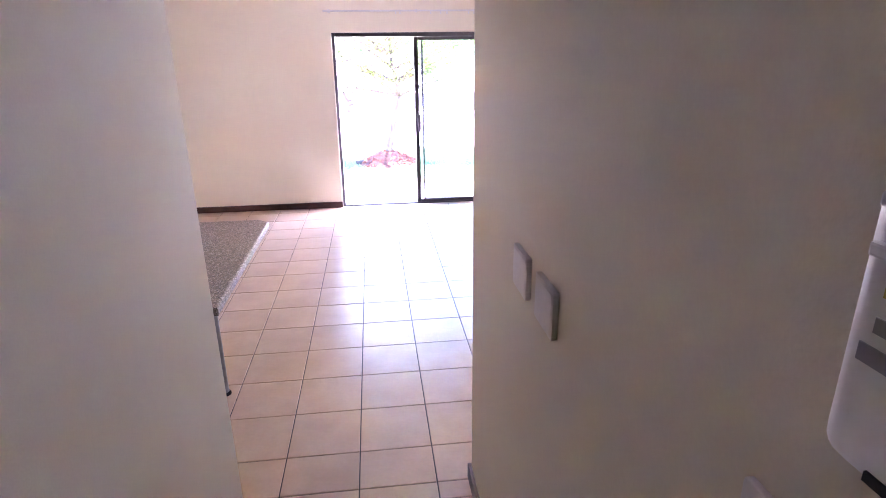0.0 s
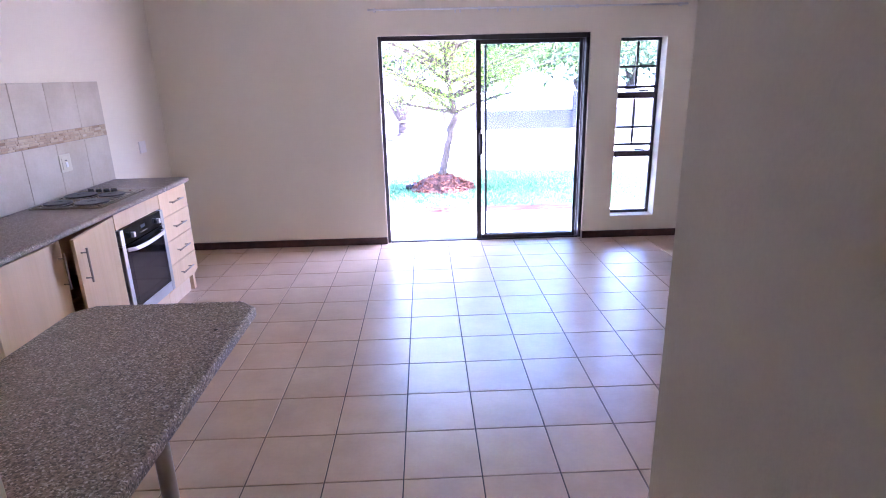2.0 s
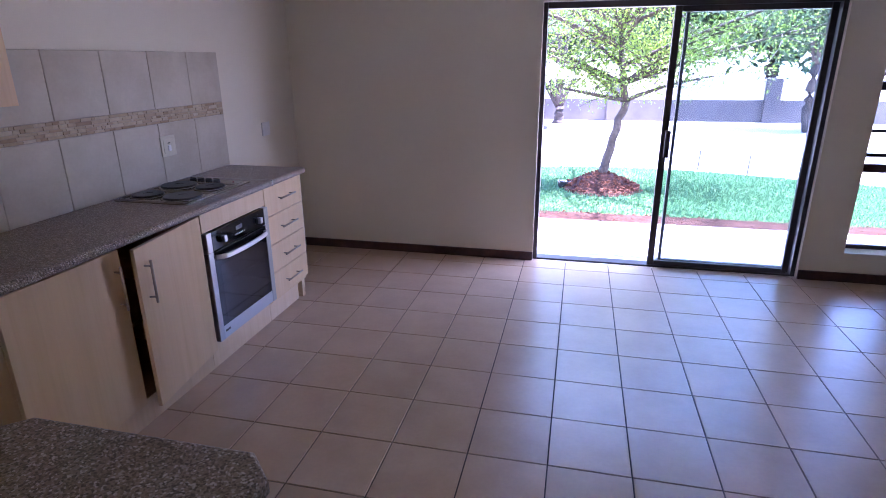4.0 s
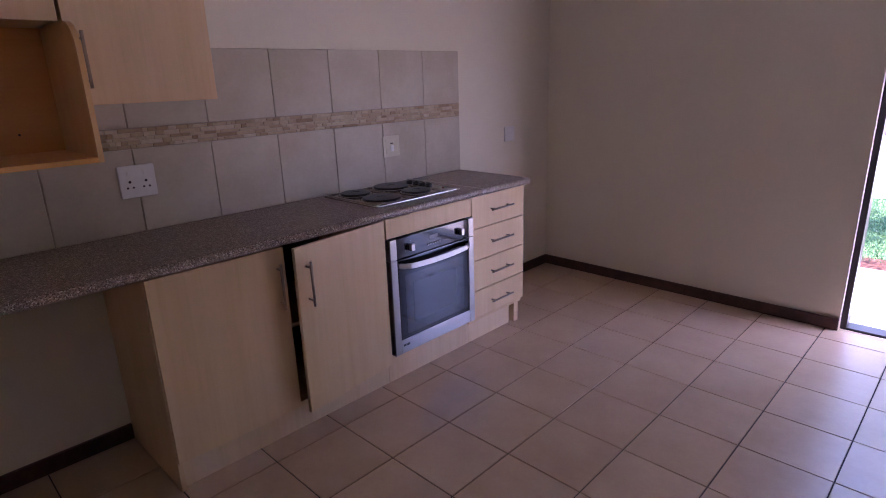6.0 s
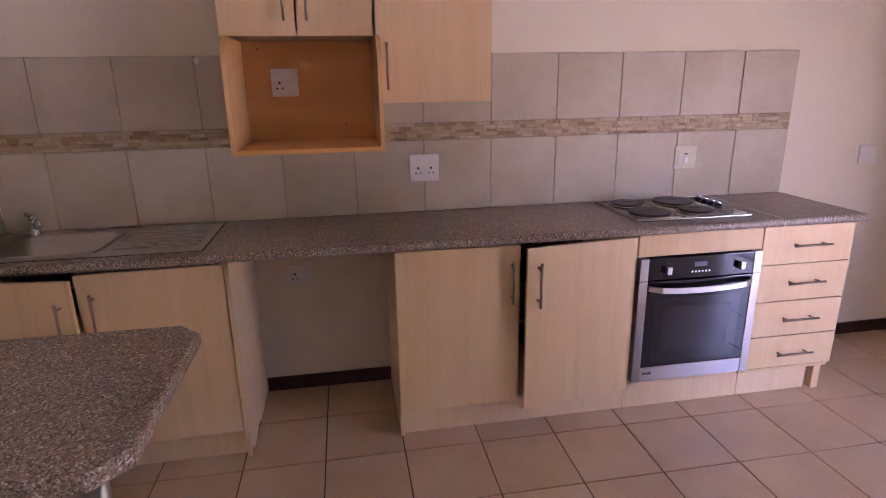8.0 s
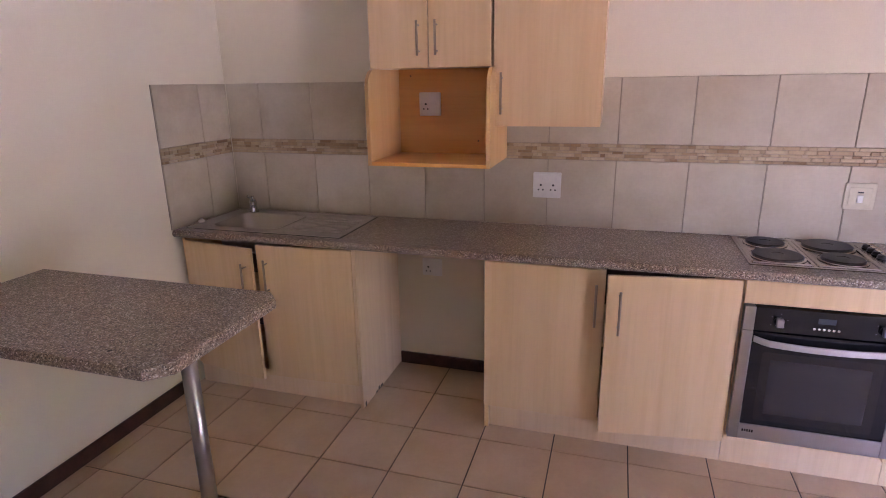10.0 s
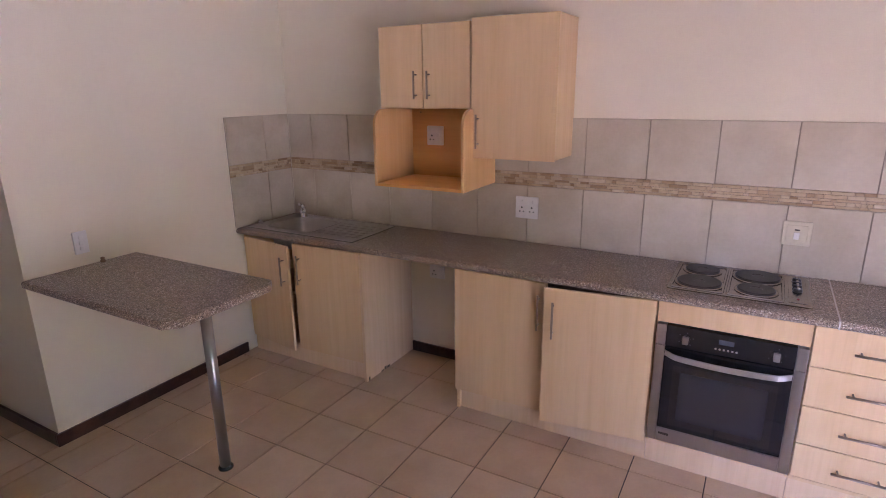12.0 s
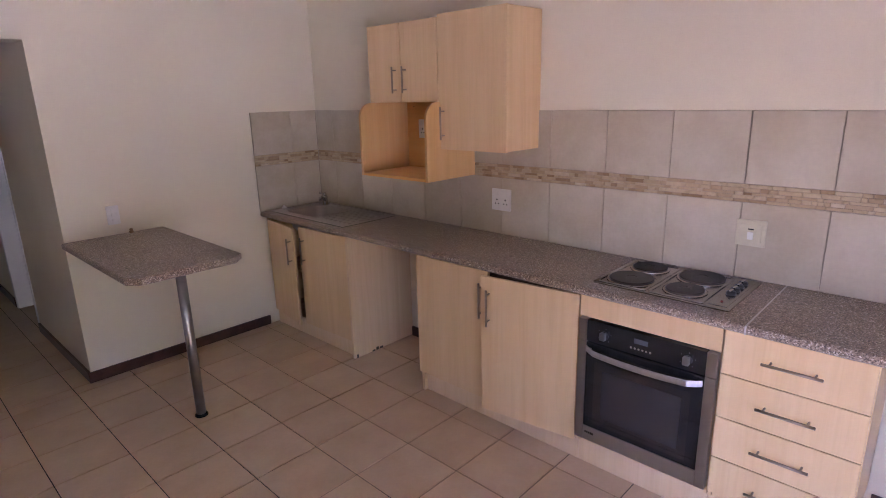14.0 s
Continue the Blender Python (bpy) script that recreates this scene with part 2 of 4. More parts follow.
BARK = mottled("grey_brown_bark", (0.04, 0.027, 0.02), (0.088, 0.062, 0.045), 9.0, 0.9, grain=0.4, relief=0.012, fine=40)
DARK_BARK = mottled("dark_brown_bark", (0.016, 0.01, 0.008), (0.04, 0.027, 0.021), 9.0, 0.9, grain=0.4, relief=0.012, fine=40)
FAR_WALL = mottled("grey_garden_wall", (0.05, 0.042, 0.042), (0.075, 0.064, 0.064), 1.0, 0.9, grain=0.2, relief=0.004)
FAR_HOUSE = mottled("pale_house_plaster", (0.5, 0.42, 0.36), (0.58, 0.5, 0.43), 1.0, 0.9)
ROOF = mottled("brown_roof_tile", (0.2, 0.13, 0.1), (0.28, 0.19, 0.15), 6.0, 0.85)
MULCH = mottled("red_brown_mulch", (0.05, 0.018, 0.011), (0.13, 0.052, 0.03), 18.0, 0.95, grain=0.5, fine=50, shift=5.0, spec=0.08)


def leaf_material(name, a, b):
    m, t, p = material(name)
    g = t.nodes.new("ShaderNodeNewGeometry")
    t.links.new(ramp(t, g.outputs["Random Per Island"], ((0.0, a), (1.0, b))), p.inputs["Base Color"])
    p.inputs["Roughness"].default_value = 0.5
    p.inputs["Specular IOR Level"].default_value = 0.3
    tr = t.nodes.new("ShaderNodeBsdfTranslucent")
    t.links.new(ramp(t, g.outputs["Random Per Island"], ((0.0, tuple(c * 1.6 for c in a)), (1.0, tuple(c * 1.6 for c in b)))), tr.inputs["Color"])
    ms = t.nodes.new("ShaderNodeMixShader")
    ms.inputs[0].default_value = 0.45
    t.links.new(p.outputs[0], ms.inputs[1])
    t.links.new(tr.outputs[0], ms.inputs[2])
    t.links.new(ms.outputs[0], t.nodes["Material Output"].inputs["Surface"])
    return m


LEAF = leaf_material("fresh_green_leaf", (0.07, 0.122, 0.016), (0.14, 0.195, 0.028))
LEAF_FAR = leaf_material("grey_green_leaf", (0.026, 0.052, 0.023), (0.056, 0.09, 0.04))
GRASS = leaf_material("grass_blade", (0.03, 0.08, 0.034), (0.064, 0.132, 0.058))


# ---- mesh helpers ----
def finish(name, bm, mat, parent=None, smooth=False):
    me = bpy.data.meshes.new(name)
    bm.to_mesh(me)
    bm.free()
    me.materials.append(mat)
    if smooth:
        for p in me.polygons:
            p.use_smooth = True
    ob = new(name, me)
    if parent is not None:
        ob.parent = parent
    return ob


def part(name, bm, mat, parent, label="", smooth=False):
    ob = finish(name, bm, mat, parent, smooth)
    return tagged(ob, label=label) if label else ob


def thing(name, label, category, at=(0, 0, 0), turn=0.0, group="", kind=""):
    ob = new(name)
    ob.empty_display_size = 0.1
    ob.matrix_world = pose(*at, 0, 0, turn)
    return tagged(ob, label, category, group, kind)


def add_box(bm, lo, hi, bevel=0.0, segments=2):
    """A box between two corners, its edges rounded, added to bm."""
    lo, hi = Vector(lo), Vector(hi)
    tmp = bmesh.new()
    bmesh.ops.create_cube(tmp, size=1.0)
    for v in tmp.verts:
        v.co = Vector(((lo[i] + hi[i]) / 2 + v.co[i] * (hi[i] - lo[i]) for i in range(3)))
    if bevel:
        bmesh.ops.bevel(tmp, geom=tmp.edges[:], offset=bevel, segments=segments, affect="EDGES", profile=0.6)
    join(bm, tmp)
    return bm


def join(bm, other):
    """Adds the faces of other to bm and frees it."""
    me = bpy.data.meshes.new("tmp")
    other.to_mesh(me)
    other.free()
    bm.from_mesh(me)
    bpy.data.meshes.remove(me)


def box(lo, hi, bevel=0.0, segments=2):
    return add_box(bmesh.new(), lo, hi, bevel, segments)


def add_tube(bm, a, b, r, r2=None, sides=16):
    """A rod from a to b."""
    a, b = Vector(a), Vector(b)
    m = Matrix.Translation((a + b) / 2) @ (b - a).to_track_quat("Z", "Y").to_matrix().to_4x4()
    bmesh.ops.create_cone(bm, cap_ends=True, segments=sides, radius1=r, radius2=r if r2 is None else r2, depth=(b - a).length, matrix=m)
    return bm


def tube(a, b, r, r2=None, sides=16):
    return add_tube(bmesh.new(), a, b, r, r2, sides)


def lathe(profile, sides=28, axis="z"):
    """Turns a list of (radius, height) round an axis."""
    bm = bmesh.new()
    rings = []
    for r, h in profile:
        ring = []
        for i in range(sides):
            a = 2 * math.pi * i / sides
            c, s = r * math.cos(a), r * math.sin(a)
            ring.append(bm.verts.new((c, s, h) if axis == "z" else (h, c, s)))
        rings.append(ring)
    for p, q in zip(rings, rings[1:]):
        for i in range(sides):
            j = (i + 1) % sides
            bm.faces.new((p[i], p[j], q[j], q[i]))
    bm.faces.new(rings[0][::-1])
    bm.faces.new(rings[-1])
    bmesh.ops.recalc_face_normals(bm, faces=bm.faces)
    return bm


def slab(outline, z0, z1, bevel=0.0, segments=3):
    """A flat plate with the given outline in x and y."""
    bm = bmesh.new()
    low = [bm.verts.new((x, y, z0)) for x, y in outline]
    high = [bm.verts.new((x, y, z1)) for x, y in outline]
    n = len(outline)
    bm.faces.new(low[::-1])
    bm.faces.new(high)
    for i in range(n):
        bm.faces.new((low[i], low[(i + 1) % n], high[(i + 1) % n], high[i]))
    bmesh.ops.recalc_face_normals(bm, faces=bm.faces)
    if bevel:
        rim = [e for e in bm.edges if abs(e.verts[0].co.z - e.verts[1].co.z) < 1e-5]
        bmesh.ops.bevel(bm, geom=rim, offset=bevel, segments=segments, affect="EDGES", profile=0.5)
    return bm


def rounded(x0, x1, y0, y1, r, corners=(1, 1, 1, 1), steps=6):
    """A rectangle's outline; corners to be rounded: (x1,y1), (x0,y1), (x0,y0), (x1,y0)."""
    pts = []
    for k, (cx, cy) in enumerate(((x1, y1), (x0, y1), (x0, y0), (x1, y0))):
        if not corners[k]:
            pts.append((cx, cy))
            continue
        ox, oy = cx - r * (1 if cx == x1 else -1), cy - r * (1 if cy == y1 else -1)
        for i in range(steps + 1):
            a = math.pi / 2 * (k + i / steps)
            pts.append((ox + r * math.cos(a), oy + r * math.sin(a)))
    return pts


def structure(name, bm, mat, label, category, smooth=False):
    return tagged(finish(name, bm, mat, None, smooth), label, category, kind="structure")


# ---- the rooms ----
def wall_with_holes(axis, at, thick, lo, hi, z0, z1, holes):
    """A wall along x or y, with rectangular openings (lo, hi, z0, z1) that go through it."""
    bm = bmesh.new()
    us = sorted({lo, hi, *(h[0] for h in holes), *(h[1] for h in holes)})
    zs = sorted({z0, z1, *(h[2] for h in holes), *(h[3] for h in holes)})
    a, b = sorted((at, at + thick))
    solid = {}
    for i in range(len(us) - 1):
        for k in range(len(zs) - 1):
            um, zm = (us[i] + us[i + 1]) / 2, (zs[k] + zs[k + 1]) / 2
            solid[i, k] = not any(h[0] < um < h[1] and h[2] < zm < h[3] for h in holes)
    cache = {}

    def vert(u, w, z):
        key = (round(u, 5), round(w, 5), round(z, 5))
        if key not in cache:
            cache[key] = bm.verts.new((u, w, z) if axis == "x" else (w, u, z))
        return cache[key]

    for (i, k), full in solid.items():
        if not full:
            continue
        u0, u1, v0, v1 = us[i], us[i + 1], zs[k], zs[k + 1]
        for w in (a, b):
            bm.faces.new([vert(*q) for q in ((u0, w, v0), (u1, w, v0), (u1, w, v1), (u0, w, v1))])
        for (di, dk), q in (((-1, 0), ((u0, a, v0), (u0, b, v0), (u0, b, v1), (u0, a, v1))), ((1, 0), ((u1, a, v0), (u1, b, v0), (u1, b, v1), (u1, a, v1))),
                            ((0, -1), ((u0, a, v0), (u1, a, v0), (u1, b, v0), (u0, b, v0))), ((0, 1), ((u0, a, v1), (u1, a, v1), (u1, b, v1), (u0, b, v1)))):
            if not solid.get((i + di, k + dk), False):
                bm.faces.new([vert(*p) for p in q])
    bmesh.ops.recalc_face_normals(bm, faces=bm.faces)
    return bm


wall_north = structure("wall_north", wall_with_holes("x", NORTH, THICK, WEST - THICK, EAST + THICK, -0.3, ROOM_H, [DOOR, WINDOW]), WALL, "cream painted wall with sliding door and window", "wall")
wall_west = structure("wall_west", wall_with_holes("y", WEST, -THICK, SOUTH - THICK, NORTH, -0.05, ROOM_H, []), WALL, "cream painted kitchen wall behind the units", "wall")
wall_south = structure("wall_south", wall_with_holes("x", SOUTH, -THICK, WEST, PASS_R, -0.05, ROOM_H, [(PASS_L, PASS_R, -0.05, LINTEL)]), WALL, "cream painted wall with the passage opening", "wall")
wall_passage_left = structure("wall_passage_left", wall_with_holes("y", PASS_L, -0.15, PASS_END, SOUTH - THICK, -0.05, PASS_H, [(1.1, 1.87, -0.05, 2.04)]), WALL, "cream painted passage wall with a bare doorway", "wall")
wall_passage_right = structure("wall_passage_right", wall_with_holes("y", PASS_R, 0.12, PASS_END, RIGHT_CORNER, -0.05, ROOM_H, []), WALL, "cream painted passage wall with light switches", "wall")
wall_east = structure("wall_east", wall_with_holes("y", EAST, THICK, RIGHT_CORNER - 0.12, NORTH, -0.05, ROOM_H, []), WALL, "plain cream painted wall", "wall")
wall_living_south = structure("wall_living_south", wall_with_holes("x", RIGHT_CORNER - 0.002, -0.12, PASS_R + 0.12, EAST, -0.05, ROOM_H, []), WALL, "plain cream painted wall", "wall")
wall_passage_end = structure("wall_passage_end", wall_with_holes("x", PASS_END, -0.12, -2.2, PASS_R + 0.12, -0.05, PASS_H, []), WALL, "plain cream painted end wall", "wall")
wall_side_room = structure("wall_side_room", wall_with_holes("y", -2.2, -0.12, PASS_END, SOUTH - THICK, -0.05, PASS_H, [ADDED_SIDE_WINDOW]), WALL, "cream painted side room wall with an added window opening", "wall")
ceiling = structure("ceiling", box((WEST - THICK, SOUTH - THICK, ROOM_H), (EAST + THICK, NORTH + THICK, ROOM_H + 0.15)), CEIL, "flat white painted ceiling", "ceiling")
ceiling_passage = structure("ceiling_passage", box((-2.4, PASS_END - 0.12, PASS_H), (PASS_R, SOUTH - THICK, PASS_H + 0.1)), CEIL, "low white painted passage ceiling", "ceiling")
roof_slab = structure("roof", box((-2.6, PASS_END - 0.2, ROOM_H + 0.16), (EAST + 0.3, NORTH + 0.24, ROOM_H + 0.35)), ROOF, "plain brown roof over the rooms", "roof")

floor = structure("floor", box((-2.4, PASS_END - 0.12, -0.15), (EAST + 0.2, NORTH + 0.03, -0.004)), GROUT, "dark grouted floor laid with square beige tiles", "floor")


def skirting(name, a, b, face):
    """A skirting board along a wall, from a to b; face: the way into the room."""
    (ax, ay), (bx, by), (fx, fy) = a, b, face
    d = 0.016
    lo = (min(ax, bx, ax + fx * d, bx + fx * d), min(ay, by, ay + fy * d, by + fy * d), 0.0)
    hi = (max(ax, bx, ax + fx * d, bx + fx * d), max(ay, by, ay + fy * d, by + fy * d), 0.072)
    return structure(name, box(lo, hi, 0.004), SKIRT, "dark brown stained wooden skirting board", "skirting board")


skirting("baseboard_north", (WEST, NORTH), (DOOR[0] - 0.002, NORTH), (0, -1))
skirting("baseboard_north_east", (DOOR[1] + 0.002, NORTH), (EAST, NORTH), (0, -1))
skirting("baseboard_west", (WEST, 6.96), (WEST, NORTH - 0.017), (1, 0))
skirting("baseboard_west_gap", (WEST, 4.188), (WEST, 4.817), (1, 0))
skirting("baseboard_south", (-1.66, SOUTH), (PASS_L + 0.017, SOUTH), (0, 1))
skirting("baseboard_passage_left", (PASS_L, 1.888), (PASS_L, SOUTH - 0.001), (1, 0))
skirting("baseboard_passage_far", (PASS_L, PASS_END), (PASS_L, 1.066), (1, 0))
skirting("baseboard_passage_right", (PASS_R, PASS_END), (PASS_R, RIGHT_CORNER + 0.016), (-1, 0))
skirting("baseboard_living_south", (PASS_R + 0.001, RIGHT_CORNER), (EAST, RIGHT_CORNER), (0, 1))
skirting("baseboard_east", (EAST, RIGHT_CORNER + 0.018), (EAST, NORTH - 0.018), (-1, 0))


# ---- sliding door and window ----
def bars(name, boxes, mat, parent, label="", bevel=0.003):
    for lo, hi in boxes:
        part(name, box(lo, hi, bevel), mat, parent, label)


door_1 = thing("door_1", "half-open glass sliding door in dark bronze aluminium frame", "sliding door", kind="structure")
dx0, dx1, _, dz1 = DOOR
dy = NORTH + 0.085
bars("door_frame", [((dx0 + 0.001, dy - 0.05, 0.0), (dx0 + 0.032, dy + 0.05, dz1 - 0.002)), ((dx1 - 0.032, dy - 0.05, 0.0), (dx1 - 0.001, dy + 0.05, dz1 - 0.002)),
                    ((dx0 + 0.033, dy - 0.05, dz1 - 0.045), (dx1 - 0.033, dy + 0.05, dz1 - 0.002))], BRONZE, door_1)
bars("door_track", [((dx0 + 0.033, dy - 0.05, -0.001), (dx1 - 0.033, dy + 0.05, 0.014))], BRONZE, door_1)


def leaf(x0, x1, y, wide, end):
    bars("stile", [((x0, y - 0.018, 0.015), (x0 + wide, y + 0.018, dz1 - 0.047)), ((x1 - end, y - 0.018, 0.015), (x1, y + 0.018, dz1 - 0.047))], BRONZE, door_1)
    bars("rail", [((x0 + wide + 0.001, y - 0.016, 0.015), (x1 - end - 0.001, y + 0.016, 0.05)), ((x0 + wide + 0.001, y - 0.016, dz1 - 0.085), (x1 - end - 0.001, y + 0.016, dz1 - 0.047))], BRONZE, door_1)
    pane = part("pane", box((x0 + wide - 0.003, y - 0.003, 0.048), (x1 - end + 0.003, y + 0.003, dz1 - 0.083)), GLASS, door_1, "clear glass pane")
    pane.visible_shadow = False


leaf(0.775, dx1 - 0.033, dy + 0.024, 0.022, 0.012)
leaf(0.69, dx1 - 0.06, dy - 0.022, 0.048, 0.03)
part("door_handle", box((0.716, dy - 0.075, 0.87), (0.752, dy - 0.041, 1.07), 0.006), BRONZE, door_1, "black pull handle")
part("door_sill", box((dx0, NORTH + 0.001, -0.05), (dx1, NORTH + 0.3, -0.002), 0.004), PAVING, door_1, "pale threshold step")

window_1 = thing("window_1", "narrow cottage-pane window in dark bronze frame", "window", kind="structure")
wx0, wx1, wz0, wz1 = WINDOW
wy = NORTH + 0.15
bars("window_frame", [((wx0 + 0.001, wy - 0.02, wz0), (wx0 + 0.03, wy + 0.02, wz1 - 0.001)), ((wx1 - 0.03, wy - 0.02, wz0), (wx1 - 0.001, wy + 0.02, wz1 - 0.001)),
                      ((wx0 + 0.031, wy - 0.02, wz1 - 0.03), (wx1 - 0.031, wy + 0.02, wz1 - 0.001)), ((wx0 + 0.031, wy - 0.02, wz0), (wx1 - 0.031, wy + 0.02, wz0 + 0.03))], BRONZE, window_1)
bars("glazing_bar", [((wx0 + 0.031, wy - 0.018, z), (wx1 - 0.031, wy + 0.018, z + h)) for z, h in ((1.64, 0.022), (1.45, 0.026), (1.355, 0.06), (1.07, 0.022), (0.9, 0.026), (0.79, 0.06))], BRONZE, window_1)
wxm = (wx0 + wx1) / 2
bars("glazing_bar", [((wxm - 0.01, wy - 0.014, z0), (wxm + 0.01, wy + 0.014, z1)) for z0, z1 in ((1.664, wz1 - 0.032), (1.478, 1.638), (1.094, 1.353), (0.928, 1.068))], BRONZE, window_1)
for z0, z1 in ((wz0 + 0.03, 0.79), (0.85, 0.9), (0.926, 1.07), (1.092, 1.355), (1.415, 1.45), (1.476, 1.64), (1.662, wz1 - 0.03)):
    p = part("pane", box((wx0 + 0.03, wy - 0.002, z0), (wx1 - 0.03, wy + 0.002, z1)), GLASS, window_1, "clear glass pane")
    p.visible_shadow = False
for z in (1.43, 0.87):
    part("window_handle", box((wxm + 0.02, wy - 0.045, z - 0.012), (wxm + 0.12, wy - 0.021, z + 0.004), 0.004), BLACK, window_1, "dark window stay")
part("window_sill", box((wx0 + 0.001, NORTH + 0.002, wz0 - 0.012), (wx1 - 0.001, wy - 0.022, wz0 - 0.001), 0.003), REVEAL, window_1)


def plain_window(name, label, x0, x1, hole):
    """A two-light window in a wall that runs along y between x0 and x1."""
    w = thing(name, label, "window", kind="structure")
    y0, y1, z0, z1 = hole
    xm, ym = (x0 + x1) / 2, (y0 + y1) / 2
    bars("window_frame", [((xm - 0.02, y0 + 0.001, z0 + 0.001), (xm + 0.02, y0 + 0.035, z1 - 0.001)), ((xm - 0.02, y1 - 0.035, z0 + 0.001), (xm + 0.02, y1 - 0.001, z1 - 0.001)),
                          ((xm - 0.02, ym - 0.02, z0 + 0.037), (xm + 0.02, ym + 0.02, z1 - 0.037)),
                          ((xm - 0.02, y0 + 0.036, z0 + 0.001), (xm + 0.02, y1 - 0.036, z0 + 0.036)), ((xm - 0.02, y0 + 0.036, z1 - 0.036), (xm + 0.02, y1 - 0.036, z1 - 0.001))], BRONZE, w)
    for a, b in ((y0 + 0.036, ym - 0.021), (ym + 0.021, y1 - 0.036)):
        part("pane", box((xm - 0.003, a, z0 + 0.037), (xm + 0.003, b, z1 - 0.037)), GLASS, w, "clear glass pane").visible_shadow = False


# Unseen window, added so that daylight bounces out into the passage.
plain_window("added_window", "unseen two-light side room window, added to light the passage", -2.32, -2.2, ADDED_SIDE_WINDOW)

door_2 = thing("door_2", "open doorway with a pale pressed-steel door frame", "door frame", kind="structure")
for y0, y1 in ((1.1005, 1.122), (1.848, 1.8695)):
    part("jamb", box((PASS_L - 0.16, y0, 0.0), (PASS_L + 0.008, y1, 2.015), 0.003), REVEAL, door_2)
for y0, y1 in ((1.068, 1.1), (1.87, 1.886)):
    part("architrave", box((PASS_L + 0.001, y0, 0.0 if y1 < 1.5 else 0.074), (PASS_L + 0.009, y1, 2.06), 0.002), REVEAL, door_2)
part("head", box((PASS_L - 0.16, 1.1005, 2.016), (PASS_L + 0.008, 1.8695, 2.0395), 0.003), REVEAL, door_2)

curtain_rail = thing("curtain_rail", "thin white curtain rail fixed above the sliding door", "curtain rail")
part("rail", tube((-0.28, NORTH - 0.05, 2.18), (2.6, NORTH - 0.05, 2.18), 0.009), PAINT_RAIL, curtain_rail, smooth=True)
for x in (-0.22, 0.72, 1.6, 2.54):
    part("bracket", box((x - 0.012, NORTH - 0.056, 2.165), (x + 0.012, NORTH - 0.001, 2.195), 0.003), PAINT_RAIL, curtain_rail)
for x in (0.5, 0.545, 0.88, 0.99, 1.06, 1.3, 1.36):
    part("runner", box((x - 0.007, NORTH - 0.057, 2.145), (x + 0.007, NORTH - 0.043, 2.17), 0.002), PAINT_RAIL, curtain_rail)


# ---- kitchen units ----
def bar_handle(parent, centre, length, upright=True, out=(1, 0, 0)):
    """A nickel bar on two posts, standing out of a front."""
    c, o = Vector(centre), Vector(out)
    along = Vector((0, 0, 1)) if upright else Vector((-out[1], out[0], 0))
    h = part("handle", tube(c + o * 0.032 - along * length / 2, c + o * 0.032 + along * length / 2, 0.0055, sides=12), HANDLE, parent, "satin nickel bar handle", smooth=True)
    for s in (-1, 1):
        part("post", tube(c + along * s * length * 0.37, c + o * 0.034 + along * s * length * 0.37, 0.004, sides=10), HANDLE, h)
    return h


def hinged_door(parent, y0, y1, z0, z1, hinge_low, angle, handle_z, handle_length=0.19, x=None, inset=0.04):
    """A cupboard door hung at y0 (hinge_low) or y1, opened by angle degrees."""
    x = FRONT if x is None else x
    hy = y0 if hinge_low else y1
    w = y1 - y0
    d = part("door", box((-0.018, 0 if hinge_low else -w, 0), (0.0, w if hinge_low else 0, z1 - z0), 0.0015, 1), MAPLE, parent)
    d.matrix_local = pose(x, hy, z0, 0, 0, -angle if hinge_low else angle)
    hy2 = (w - inset) if hinge_low else -(w - inset)
    bar_handle(d, (0, hy2, handle_z - z0), handle_length)
    return d


def carcass(parent, y0, y1, z0, z1, x0, x1, shelf=None):
    """Side panels, bottom, top rail and back of a cupboard."""
    t = 0.016
    part("side_panel", box((x0, y0, z0), (x1, y0 + t, z1), 0.001, 1), MAPLE, parent)
    part("side_panel", box((x0, y1 - t, z0), (x1, y1, z1), 0.001, 1), MAPLE, parent)
    part("bottom", box((x0, y0 + t, z0), (x1, y1 - t, z0 + t)), MAPLE, parent)
    # Coloured dark to stand for the shade inside, unlike the maple panels.
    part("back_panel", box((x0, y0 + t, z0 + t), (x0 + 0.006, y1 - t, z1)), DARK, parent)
    if shelf:
        part("shelf", box((x0 + 0.01, y0 + t, shelf), (x1 - 0.03, y1 - t, shelf + t)), MAPLE, parent)


X0, X1 = WEST + 0.012, FRONT - 0.019
UNDER = TOP - 0.037

sink_unit = thing("sink_cupboard", "pale maple laminate sink cupboard with one door ajar", "kitchen cupboard", group="base units of the kitchen")
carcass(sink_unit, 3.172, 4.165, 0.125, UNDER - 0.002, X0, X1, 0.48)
hinged_door(sink_unit, 3.2, 3.655, 0.128, UNDER - 0.016, True, 9, 0.68)
hinged_door(sink_unit, 3.645, 4.163, 0.128, UNDER - 0.01, False, 2.0, 0.69, inset=0.055)
part("plinth", box((FRONT - 0.05, 3.175, 0.0), (FRONT - 0.033, 4.165, 0.124), 0.001, 1), DAYLIT_MAPLE, sink_unit)
part("end_panel", box((WEST + 0.003, 4.168, 0.004), (FRONT + 0.006, 4.186, UNDER - 0.002), 0.001, 1), DAYLIT_MAPLE, sink_unit, "end panel with daylight put into its colour, and a chipped foot")
for cx, cw, ch in ((-1.93, 0.03, 0.018), (-1.895, 0.022, 0.026), (-1.862, 0.026, 0.014), (-1.72, 0.014, 0.03)):
    part("chipped_edge", box((cx - cw / 2, 4.1845, 0.003), (cx + cw / 2, 4.1872, ch), 0.001, 1), DARK, sink_unit, "chipped dark patch at the panel's foot")

